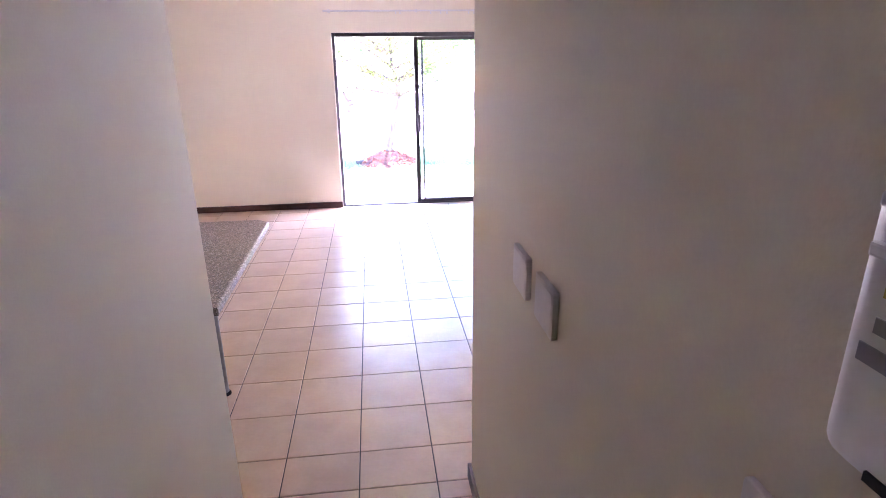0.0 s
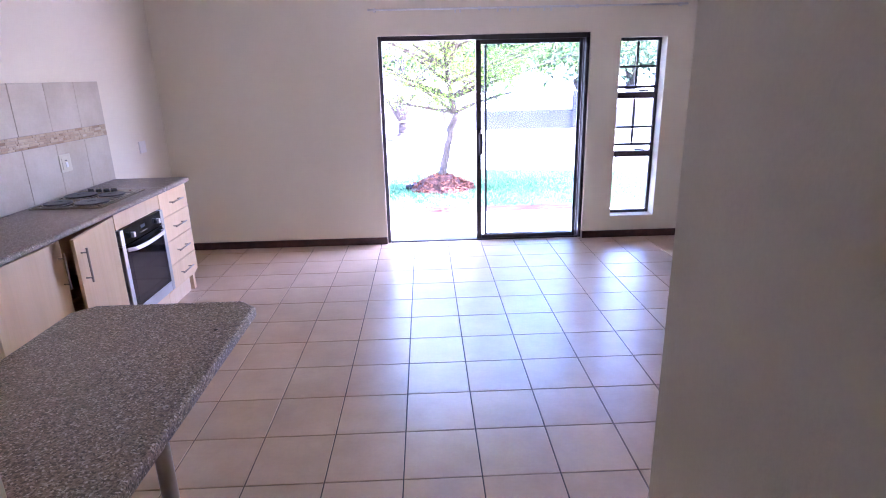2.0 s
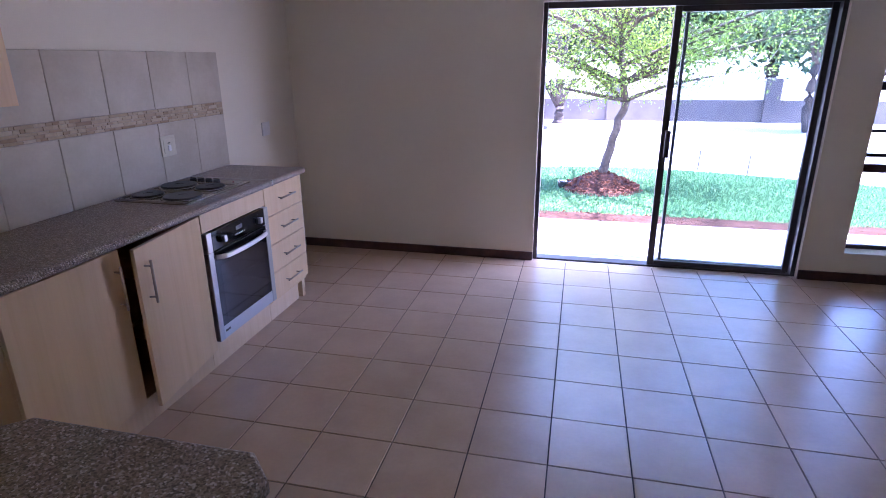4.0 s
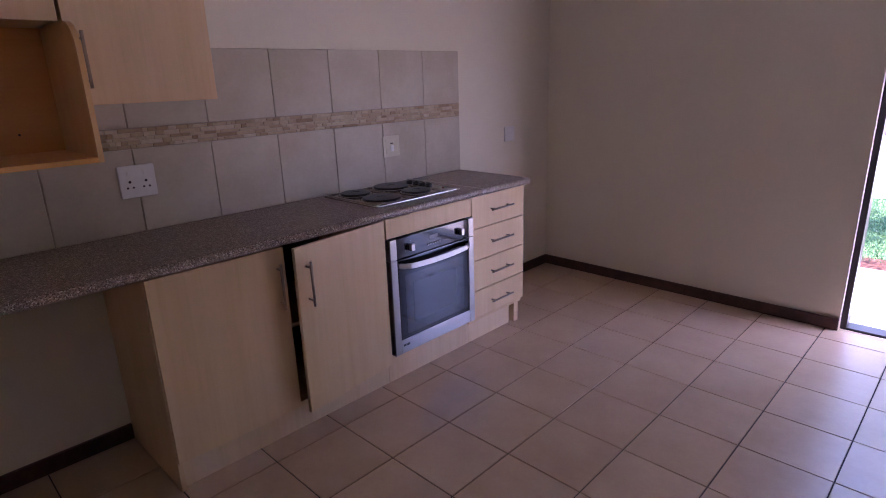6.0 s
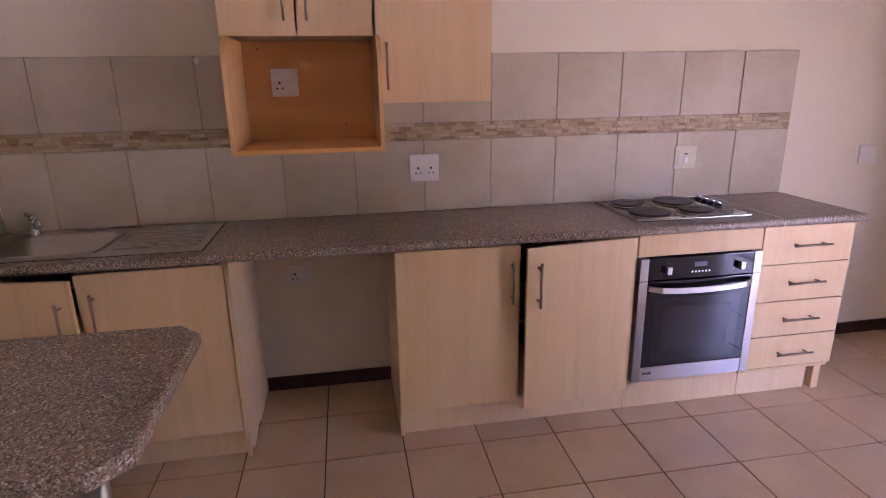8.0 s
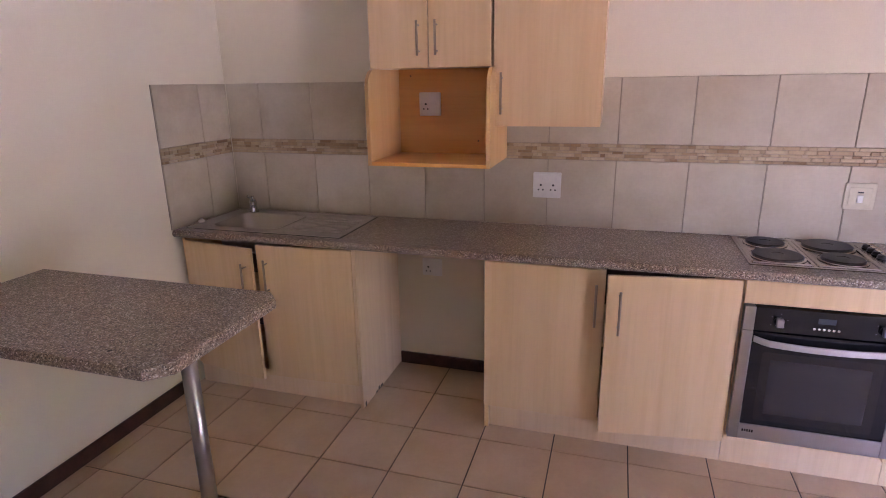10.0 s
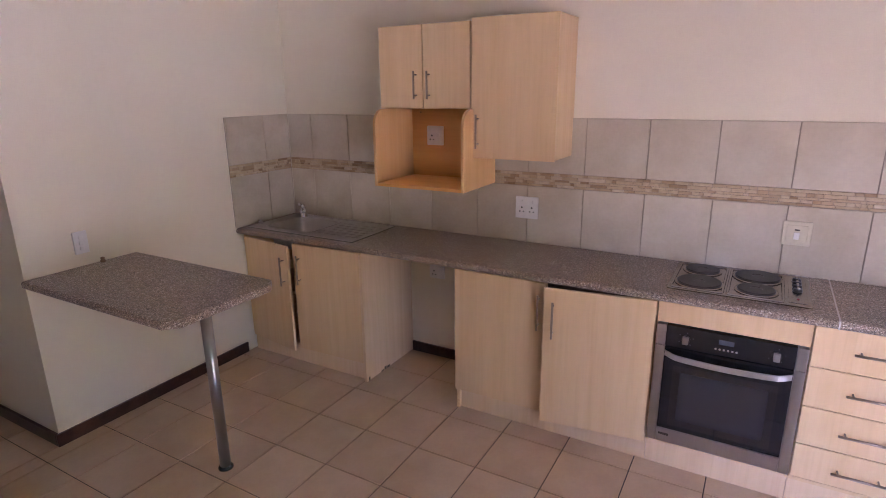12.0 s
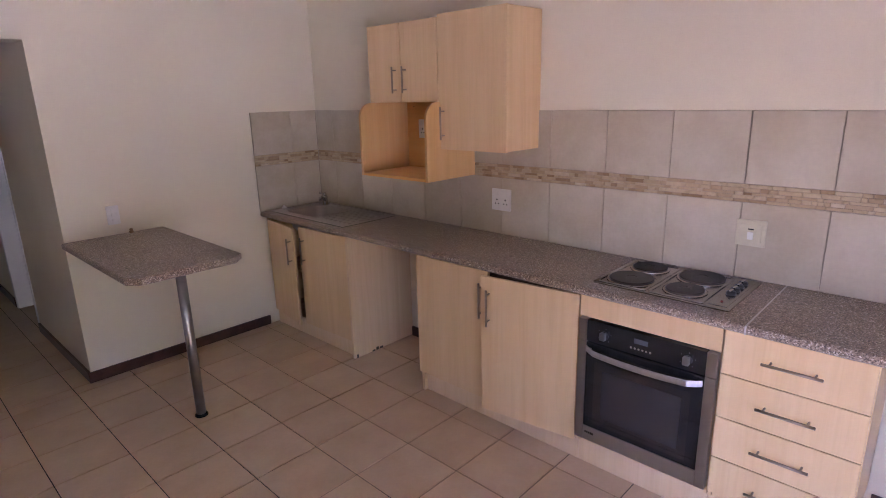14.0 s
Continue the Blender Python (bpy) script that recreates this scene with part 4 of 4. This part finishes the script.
meter = thing("electricity_meter", "white plastic wall meter with coloured labels", "electricity meter", at=(PASS_R, 1.503, 1.629))
mcase = box((-0.055, -0.085, -0.145), (-0.001, 0.08, 0.16), 0.024, 5)
part("case", mcase, WHITE, meter, smooth=True)
for y0, y1, z, h, m in ((-0.05, 0.045, 0.022, 0.016, LABEL_BLUE), (-0.06, 0.052, -0.022, 0.02, LABEL_YELLOW), (-0.06, 0.053, -0.045, 0.01, LABEL_GREY), (-0.06, 0.06, -0.066, 0.012, LABEL_GREY)):
    part("label", box((-0.0562, y0, z), (-0.0546, y1, z + h)), m, meter)
for z in (0.03, 0.0):
    part("clip", box((-0.06, 0.05, z), (-0.05, 0.066, z + 0.009), 0.002), WHITE, meter, "small bright white clip")
part("slot", box((-0.0562, -0.05, -0.138), (-0.05, 0.035, -0.131)), HOLE, meter, "dark slot along the lower edge")

for y, z in ((4.305, 1.655), (4.665, 1.33)):
    part("screw_hole", lathe([(0.004, 0.0), (0.004, 0.001), (0.002, 0.0012)], 8, "x"), HOLE, niche).location = (WEST + 0.0242, y, z)
cap = thing("screw_cap", "small white cap on an upper splashback tile", "screw cap", at=(WEST + 0.0135, 4.05, 1.612))
part("body", lathe([(0.013, 0.0), (0.012, 0.004), (0.005, 0.006)], 16, "x"), WHITE, cap, smooth=True)

# ---- bar table on the wall ----
bar_table = thing("bar_table", "granite-look laminate bar table on one steel leg", "bar table")
BAR = 0.922                                              # top of the bar table
bar_outline = [(-0.965, SOUTH + 0.003), (-0.372, SOUTH + 0.003), (-0.372, 4.212), (-0.43, 4.268), (-0.907, 4.268), (-0.965, 4.212)]
part("tabletop", slab(bar_outline, BAR - 0.038, BAR, 0.01, 4), STONE, bar_table)
leg_at = (-0.683, 4.072)
leg_ob = part("leg", tube((*leg_at, 0.012), (*leg_at, BAR - 0.049), 0.026, sides=28), STEEL_Z, bar_table, smooth=True)
part("foot", lathe([(0.036, 0.0), (0.036, 0.006), (0.03, 0.014), (0.027, 0.016)]), BLACK, leg_ob, "dark foot collar", smooth=True).location = (*leg_at, 0)
part("flange", lathe([(0.045, BAR - 0.0385), (0.045, BAR - 0.043), (0.03, BAR - 0.048), (0.027, BAR - 0.066)]), STEEL_Z, leg_ob, smooth=True).location = (*leg_at, 0)
part("drill_hole", lathe([(0.006, BAR - 0.0002), (0.006, BAR + 0.0006), (0.003, BAR + 0.0007)], 10), HOLE, bar_table, "small dark drilled hole").location = (-0.44, 4.04, 0)
stub = thing("door_stop", "small brown knob standing on the bar table", "knob", at=(-0.755, SOUTH + 0.035, BAR))
part("body", lathe([(0.013, 0.0), (0.013, 0.01), (0.009, 0.014), (0.011, 0.024), (0.004, 0.028)], 16), COPPER, stub, smooth=True)


# ---- garden ----
GZ = -0.2
ground = structure("ground", box((-400, -400, GZ - 0.3), (400, 800, GZ)), SAND, "pale sunlit sandy ground", "ground")
patio = structure("pavement", box((-3.5, NORTH + THICK + 0.002, GZ + 0.001), (5.5, 9.94, GZ + 0.035), 0.01), PAVING, "sunlit pale concrete patio", "patio")
lawn_bm = bmesh.new()
rng = random.Random(4)


def lawn_edge(x, near):
    return (10.25 + 0.08 * math.sin(x * 1.7) + 0.05 * math.sin(x * 4.1)) if near else 13.2 + 0.35 * math.sin(x * 0.7 + 1) - 0.12 * (x - 1) ** 2 * 0.2


lo_row, hi_row = [], []
for i in range(61):
    x = -5 + i * 0.2
    lo_row.append(lawn_bm.verts.new((x, lawn_edge(x, True), GZ + 0.012)))
    hi_row.append(lawn_bm.verts.new((x, lawn_edge(x, False), GZ + 0.012)))
for i in range(60):
    lawn_bm.faces.new((lo_row[i], lo_row[i + 1], hi_row[i + 1], hi_row[i]))
ext = bmesh.ops.extrude_face_region(lawn_bm, geom=lawn_bm.faces[:])
bmesh.ops.translate(lawn_bm, verts=[v for v in ext["geom"] if isinstance(v, bmesh.types.BMVert)], vec=(0, 0, -0.011))
bmesh.ops.recalc_face_normals(lawn_bm, faces=lawn_bm.faces)
lawn = structure("lawn", lawn_bm, LAWN, "patch of green lawn round a tree", "lawn")

gv, gf = [], []
for i in range(42000):
    x = rng.uniform(-3.2, 4.6)
    y0, y1 = lawn_edge(x, True), lawn_edge(x, False)
    y = y0 + (y1 - y0) * rng.random()
    if math.hypot(x - 0.45, (y - 11.8) * 1.1) < 0.52:
        continue
    h, a, w = rng.uniform(0.02, 0.05), rng.uniform(0, 6.28), rng.uniform(0.004, 0.009)
    lx, ly = rng.uniform(-0.03, 0.03), rng.uniform(-0.03, 0.03)
    k = len(gv)
    gv += [(x - w * math.cos(a), y - w * math.sin(a), GZ + 0.01), (x + w * math.cos(a), y + w * math.sin(a), GZ + 0.01), (x + lx, y + ly, GZ + 0.01 + h)]
    gf.append((k, k + 1, k + 2))
gm = bpy.data.meshes.new("grass")
gm.from_pydata(gv, [], gf)
gm.materials.append(GRASS)
tagged(new("grass", gm), "short green grass blades on the lawn", "grass", kind="stuff")


def heap(name, label, category, x0, x1, y0, y1, height, mat, count, seed, cone=None):
    """Loose lumps of soil or bark, laid over a bed."""
    r = random.Random(seed)
    bm = bmesh.new()
    for i in range(count):
        if cone:
            rad, ang = cone * math.sqrt(r.random()), r.uniform(0, 6.28)
            x, y = (x0 + x1) / 2 + rad * math.cos(ang), (y0 + y1) / 2 + rad * math.sin(ang) * 0.9
            z = GZ + height * (1 - rad / cone) ** 0.8
        else:
            x, y, z = r.uniform(x0, x1), r.uniform(y0, y1), GZ
        s = r.uniform(0.008, 0.026) if not cone else r.uniform(0.012, 0.04)
        tmp = bmesh.new()
        bmesh.ops.create_icosphere(tmp, subdivisions=1, radius=s, matrix=pose(x, y, z + s * 0.3, r.uniform(0, 180), r.uniform(0, 180), 0) @ Matrix.Diagonal((1.5, 0.9, 0.55, 1)))
        for v in tmp.verts:
            v.co += Vector((r.uniform(-1, 1), r.uniform(-1, 1), r.uniform(-1, 1))) * s * 0.2
        join(bm, tmp)
    return tagged(finish(name, bm, mat), label, category, kind="stuff")


bed = structure("flower_bed", box((-5, 9.95, GZ + 0.001), (7, 10.3, GZ + 0.03), 0.008), SOIL, "strip of red-brown soil beside the lawn", "soil bed")
heap("bark_chips", "loose red-brown bark and soil along the bed", "bark chips", -2.5, 4.5, 9.9, 10.36, 0.02, MULCH, 1500, 7)
mound = structure("soil_mound", lathe([(0.56, GZ + 0.013), (0.46, GZ + 0.06), (0.3, GZ + 0.15), (0.16, GZ + 0.22), (0.05, GZ + 0.25)], 22), SOIL, "mound of red-brown soil round the trunk", "soil mound")
mound.location = (0.45, 11.8, 0)
heap("mulch", "red-brown bark lumps heaped round the trunk", "mulch", -0.1, 1.0, 11.35, 12.25, 0.25, MULCH, 420, 8, cone=0.55)


def limb(bm, a, b, r0, r1, bend, r, steps=6):
    """A tapered, slightly crooked limb; returns points along it."""
    a, b = Vector(a), Vector(b)
    side = Vector((r.uniform(-1, 1), r.uniform(-1, 1), r.uniform(-0.3, 0.6))) * bend * (b - a).length
    pts = []
    rings = []
    for i in range(steps + 1):
        u = i / steps
        p = a.lerp(b, u) + side * math.sin(math.pi * u) + Vector((r.uniform(-1, 1), r.uniform(-1, 1), 0)) * r0 * 0.25
        pts.append(p)
    for i, p in enumerate(pts):
        d = (pts[min(i + 1, steps)] - pts[max(i - 1, 0)]).normalized()
        q = d.to_track_quat("Z", "Y")
        rad = r0 + (r1 - r0) * i / steps
        rings.append([bm.verts.new(p + q @ Vector((rad * math.cos(k * math.pi / 4), rad * math.sin(k * math.pi / 4), 0))) for k in range(8)])
    for p, q in zip(rings, rings[1:]):
        for k in range(8):
            bm.faces.new((p[k], p[(k + 1) % 8], q[(k + 1) % 8], q[k]))
    bm.faces.new(rings[0][::-1])
    bm.faces.new(rings[-1])
    return pts


def tree(name, label, base, fork, ends, r_trunk, leaves, leaf_size, leaf_mat, seed, spray=0.55, twigs=4, low=None, bark=None, leader=None, ragged=0.0):
    """A trunk that forks into limbs and twigs, and a crown of many small leaves strewn round the twigs."""
    r = random.Random(seed)
    bark = bark or BARK
    ob = thing(name, label, "tree", at=base)
    b0 = Vector(base)
    wood = bmesh.new()
    limb(wood, (0, 0, -0.05), Vector(fork) - b0, r_trunk, r_trunk * 0.72, 0.04, r, 8)
    part("trunk", wood, bark, ob, smooth=True)
    tips = []
    stem = [Vector(fork) - b0]
    if leader:
        wood = bmesh.new()
        stem = limb(wood, Vector(fork) - b0, Vector(leader) - b0, r_trunk * 0.7, r_trunk * 0.2, 0.05, r, 8)
        part("leader", wood, bark, ob, smooth=True)
        tips += stem[4:]
    for e in ends:
        wood = bmesh.new()
        start = min(stem, key=lambda q: abs((q.z + b0.z) - (fork[2] + 0.55 * (e[2] - fork[2]) - 0.25)))
        pts = limb(wood, start, Vector(e) - b0, r_trunk * (0.44 if leader else 0.5), r_trunk * 0.12, 0.08, r, 7)
        for k in range(twigs):
            s = pts[r.randint(2, 6)]
            d = Vector((r.uniform(-1, 1), r.uniform(-1, 1), r.uniform(-0.35, 0.7))).normalized() * (Vector(e) - Vector(fork)).length * r.uniform(0.2, 0.5)
            tw = limb(wood, s, s + d, r_trunk * 0.13, r_trunk * 0.035, 0.1, r, 4)
            tips += tw[1:]
        tips += pts[3:]
        part("limb", wood, bark, ob, smooth=True)
    vs, fs = [], []
    for i in range(leaves):
        c = r.choice(tips) + Vector((r.gauss(0, 1), r.gauss(0, 1), r.gauss(0, 0.7))) * spray * 0.45
        if low is not None and c.z + base[2] < low + r.random() ** 2 * ragged:
            continue
        n = Vector((r.uniform(-1, 1), r.uniform(-1, 1), r.uniform(0.1, 1))).normalized()
        u = n.orthogonal().normalized()
        u = Matrix.Rotation(r.uniform(0, 6.28), 3, n) @ u
        w = n.cross(u)
        s = leaf_size * r.uniform(0.6, 1.3)
        k = len(vs)
        vs += [tuple(c - u * s), tuple(c + w * s * 0.42 + n * s * 0.12), tuple(c + u * s), tuple(c - w * s * 0.42 + n * s * 0.12)]
        fs.append((k, k + 1, k + 2, k + 3))
    me = bpy.data.meshes.new("crown")
    me.from_pydata(vs, [], fs)
    me.materials.append(leaf_mat)
    crown = new("crown", me)
    crown.parent = ob
    return ob


tree("garden_tree", "young green-leaved tree leaning in a soil mound", (0.44, 11.8, GZ + 0.2), (0.69, 11.8, 1.03),
     [(-2.0, 11.4, 2.7), (-0.9, 12.9, 3.3), (-0.1, 11.0, 3.4), (0.9, 11.9, 4.0), (1.7, 10.8, 3.1), (2.5, 12.6, 3.2), (3.3, 11.4, 2.5), (0.9, 13.3, 3.0), (-0.9, 10.7, 2.7), (4.2, 12.2, 3.3), (2.1, 11.6, 2.0), (-0.5, 12.0, 2.2), (1.2, 10.4, 2.8), (-0.4, 9.9, 3.1), (1.5, 9.7, 3.3), (3.0, 10.1, 3.2), (-1.8, 10.2, 3.1), (-0.6, 11.6, 1.75), (1.7, 11.4, 1.75), (2.7, 11.8, 1.9), (-1.4, 12.2, 2.0), (-0.4, 11.6, 1.25), (-0.1, 11.9, 1.55), (1.75, 11.7, 1.35), (1.5, 11.9, 1.95)],
     0.07, 34000, 0.024, LEAF, 11, spray=0.36, twigs=11, low=0.9, leader=(0.6, 11.8, 2.9), ragged=0.7)
tree("shade_tree", "old dark tree with several stems fanning out", (-0.5, 20.6, GZ), (-0.5, 20.6, 0.25),
     [(-1.7, 20.5, 2.2), (-1.0, 20.8, 3.2), (-0.45, 20.4, 2.9), (0.5, 20.6, 2.0), (-0.1, 21.0, 3.4), (-2.4, 20.2, 3.3)], 0.17, 3600, 0.07, LEAF_FAR, 12, spray=1.0, low=2.25, bark=DARK_BARK)
tree("shade_tree", "tree with a pale forked trunk by the garden wall", (5.6, 19.4, GZ), (5.5, 19.4, 1.4),
     [(4.6, 19.2, 3.3), (6.6, 19.6, 3.6), (5.2, 20.2, 4.2), (6.0, 18.7, 4.0)], 0.14, 6000, 0.08, LEAF_FAR, 13, spray=1.0, low=1.3)
for i, (x, y, s) in enumerate(((-6, 30, 1.3), (-1, 34, 1.4), (3, 31, 1.2), (7.5, 30, 1.3), (11, 33, 1.4), (15, 31, 1.5), (-12, 34, 1.6), (21, 36, 1.6))):
    tree("far_tree", "leafy green tree beyond the garden wall", (x, y, GZ), (x, y, 1.6 * s),
         [(x - 2.2 * s, y, 3.6 * s), (x + 2.2 * s, y, 3.6 * s), (x, y - 1.8 * s, 3.2 * s), (x, y + 1.5 * s, 4.4 * s), (x - 0.8 * s, y - 1, 4.8 * s), (x + 1.2 * s, y - 1, 4.6 * s)],
         0.25 * s, 13000, 0.17 * s, LEAF_FAR, 20 + i, spray=1.8 * s, twigs=5)

garden_wall = thing("garden_wall", "low garden wall, grey below and pale above, with piers", "garden wall")
part("panel", box((-30, 21.6, GZ - 0.05), (40, 21.8, 0.42), 0.01), FAR_WALL, garden_wall, "dark grey lower wall")
part("upper_panel", box((-30, 21.64, 0.42), (40, 21.78, 0.98), 0.01), FAR_HOUSE, garden_wall, "pale plastered upper wall")
for k in range(-7, 9):
    x = 1.06 + 4.25 * k
    part("pier", box((x - 0.2, 21.52, GZ - 0.05), (x + 0.2, 21.88, 1.02), 0.015), FAR_WALL, garden_wall)

parasol = thing("parasol", "open white garden parasol on a thin pole", "parasol", at=(-0.95, 19.2, GZ))
pc = bmesh.new()
rim, mid_ring = [], []
for k in range(16):
    a = 2 * math.pi * k / 16
    sag = 0.05 if k % 2 else 0.0
    rim.append(pc.verts.new((1.05 * math.cos(a), 1.05 * math.sin(a), 1.28 + sag)))
    mid_ring.append(pc.verts.new((0.5 * math.cos(a), 0.5 * math.sin(a), 1.58 + sag * 0.4)))
apex = pc.verts.new((0, 0, 1.8))
for k in range(16):
    q = (k + 1) % 16
    pc.faces.new((rim[k], rim[q], mid_ring[q], mid_ring[k]))
    pc.faces.new((mid_ring[k], mid_ring[q], apex))
ext = bmesh.ops.extrude_face_region(pc, geom=pc.faces[:])
bmesh.ops.translate(pc, verts=[v for v in ext["geom"] if isinstance(v, bmesh.types.BMVert)], vec=(0, 0, 0.012))
bmesh.ops.recalc_face_normals(pc, faces=pc.faces)
part("canopy", pc, WHITE, parasol)
part("pole", tube((0, 0, -0.02), (0, 0, 1.84), 0.02), PAINT_RAIL, parasol, smooth=True)
for k in range(8):
    a = 2 * math.pi * k / 8
    part("rib", tube((0.1 * math.cos(a), 0.1 * math.sin(a), 1.74), (1.03 * math.cos(a), 1.03 * math.sin(a), 1.27), 0.008, sides=6), PAINT_RAIL, parasol)
part("base", lathe([(0.22, 0.0), (0.22, 0.04), (0.1, 0.07), (0.03, 0.09)]), FAR_WALL, parasol)

valve_box = thing("valve_box", "small dark box sunk beside the soil mound", "valve box", at=(-0.06, 11.78, GZ))
part("body", box((-0.09, -0.06, 0.0), (0.09, 0.06, 0.09), 0.008), BLACK, valve_box)
part("lid", box((-0.095, -0.065, 0.0905), (0.095, 0.065, 0.105), 0.004), BLACK, valve_box)

stake = thing("garden_stake", "thin dark stake standing along the lawn's edge", "garden stake", at=(-0.02, 14.9, GZ), group="stakes along the lawn")
part("rod", tube((0, 0, -0.05), (0, 0, 0.22), 0.012, sides=8), BRONZE, stake)
for x, y in ((1.4, 13.9), (2.05, 13.55), (2.7, 13.15), (3.6, 12.6)):
    copy_thing(stake, pose(x, y, GZ, 0, 2, 0) @ Matrix.Diagonal((1, 1, 1.6, 1)))

# ---- splashback: two courses of tiles with a mosaic band ----
B0, B1, B2, B3 = TOP + 0.002, 1.243, 1.322, 1.634
END_Y, END_X = 6.975, -1.672
backing = structure("splashback_west", box((WEST + 0.0005, SOUTH + 0.0135, B0), (WEST + 0.006, END_Y - 0.002, B3 - 0.002)), WALL_GROUT, "grouted splashback of grey-beige tiles and mosaic", "splashback")
backing_s = structure("splashback_south", box((WEST + 0.006, SOUTH + 0.0005, B0), (END_X - 0.002, SOUTH + 0.006, B3 - 0.002)), WALL_GROUT, "grouted splashback of grey-beige tiles and mosaic", "splashback")

mesh_cache = {}


def piece_mesh(name, sx, sy, sz, mat, edge=0.002):
    """A block with its front edges eased, centred, face up; kept for blocks of one size."""
    key = (name, round(sx, 4), round(sy, 4), round(sz, 4))
    if key not in mesh_cache:
        bm = bmesh.new()
        lo = [bm.verts.new((x * sx / 2, y * sy / 2, 0)) for x, y in ((-1, -1), (1, -1), (1, 1), (-1, 1))]
        md = [bm.verts.new((x * sx / 2, y * sy / 2, sz - edge)) for x, y in ((-1, -1), (1, -1), (1, 1), (-1, 1))]
        hi = [bm.verts.new((x * (sx / 2 - edge), y * (sy / 2 - edge), sz)) for x, y in ((-1, -1), (1, -1), (1, 1), (-1, 1))]
        bm.faces.new(hi)
        for a, b in ((lo, md), (md, hi)):
            for i in range(4):
                bm.faces.new((a[i], a[(i + 1) % 4], b[(i + 1) % 4], b[i]))
        me = bpy.data.meshes.new(name)
        bm.to_mesh(me)
        bm.free()
        me.materials.append(mat)
        mesh_cache[key] = me
    return mesh_cache[key]


def lay(name, me, parent, m):
    ob = new(name, me)
    ob.parent = parent
    ob.matrix_local = m
    return ob


rng = random.Random(21)


def tile_wall(parent, u0, u1, first, place):
    """Tiles between u0 and u1 along a wall, joints at first + k * 0.3285; place gives the pose of a point (u, z)."""
    cuts = sorted({u0, u1, *(first + k * 0.3285 for k in range(-20, 20) if u0 + 0.02 < first + k * 0.3285 < u1 - 0.02)})
    for z0, z1 in ((B0, B1), (B2, B3)):
        for a, b in zip(cuts, cuts[1:]):
            lay("tile", piece_mesh("tile", round(b - a - 0.0032, 4), round(z1 - z0 - 0.0032, 4), 0.0078, WALL_TILE), parent, place((a + b) / 2, (z0 + z1) / 2) @ pose(0, 0, rng.uniform(0, 0.0006), rng.uniform(-0.15, 0.15), rng.uniform(-0.15, 0.15)))
    heights = (0.014, 0.017, 0.013, 0.019, 0.016)
    for r, h in enumerate(heights):
        z = B1 + sum(heights[:r]) + h / 2
        u = u0
        while u < u1 - 0.012:
            w = min(rng.choice((0.022, 0.034, 0.048, 0.065, 0.09)), u1 - u)
            if u1 - u - w < 0.012:
                w = u1 - u
            lay("mosaic_piece", piece_mesh("mosaic_piece", round(w - 0.0014, 4), round(h - 0.0014, 4), 0.007, MOSAIC, 0.0012), parent, place(u + w / 2, z) @ pose(0, 0, rng.uniform(-0.0015, 0.001), rng.uniform(-2, 2), rng.uniform(-1, 1)))
            u += w


tile_wall(backing, SOUTH + 0.014, END_Y, 3.38, lambda u, z: Matrix(((0, 0, 1, WEST + 0.0055), (1, 0, 0, u), (0, 1, 0, z), (0, 0, 0, 1))))
tile_wall(backing_s, WEST + 0.014, END_X, -1.998, lambda u, z: Matrix(((-1, 0, 0, u), (0, 0, 1, SOUTH + 0.0055), (0, 1, 0, z), (0, 0, 0, 1))))

# ---- floor tiles ----
rng = random.Random(33)


def axis_cuts(lo, hi, first):
    k0 = math.floor((lo - first) / TILE)
    cuts = [lo] + [first + k * TILE for k in range(k0, k0 + 60) if lo + 0.01 < first + k * TILE < hi - 0.01] + [hi]
    return list(zip(cuts, cuts[1:]))


far_tiles = bmesh.new()


def lay_floor(x0, x1, y0, y1):
    for xa, xb in axis_cuts(x0, x1, GRID_X):
        for ya, yb in axis_cuts(y0, y1, GRID_Y):
            cx, cy = (xa + xb) / 2, (ya + yb) / 2
            sx, sy = round(xb - xa - 0.0056, 4), round(yb - ya - 0.0056, 4)
            lift = -0.0075 + rng.uniform(0, 0.0006)
            if cx < 2.75 and cy > 2.4:
                lay("floor_tile", piece_mesh("floor_tile", sx, sy, 0.0075, FLOOR_TILE, 0.0012), floor, pose(cx, cy, lift, rng.uniform(-0.08, 0.08), rng.uniform(-0.08, 0.08)))
            else:
                add_box(far_tiles, (cx - sx / 2, cy - sy / 2, -0.0075), (cx + sx / 2, cy + sy / 2, lift + 0.0075))


lay_floor(WEST, EAST, RIGHT_CORNER, NORTH)
lay_floor(WEST, PASS_R, SOUTH, RIGHT_CORNER)
lay_floor(PASS_L, PASS_R, PASS_END, SOUTH)
lay_floor(-2.2, PASS_L, PASS_END, SOUTH - THICK)
lay_floor(DOOR[0], DOOR[1], NORTH, NORTH + 0.03)
tagged(part("floor_tiles", far_tiles, FLOOR_TILE, floor), kind="stuff")
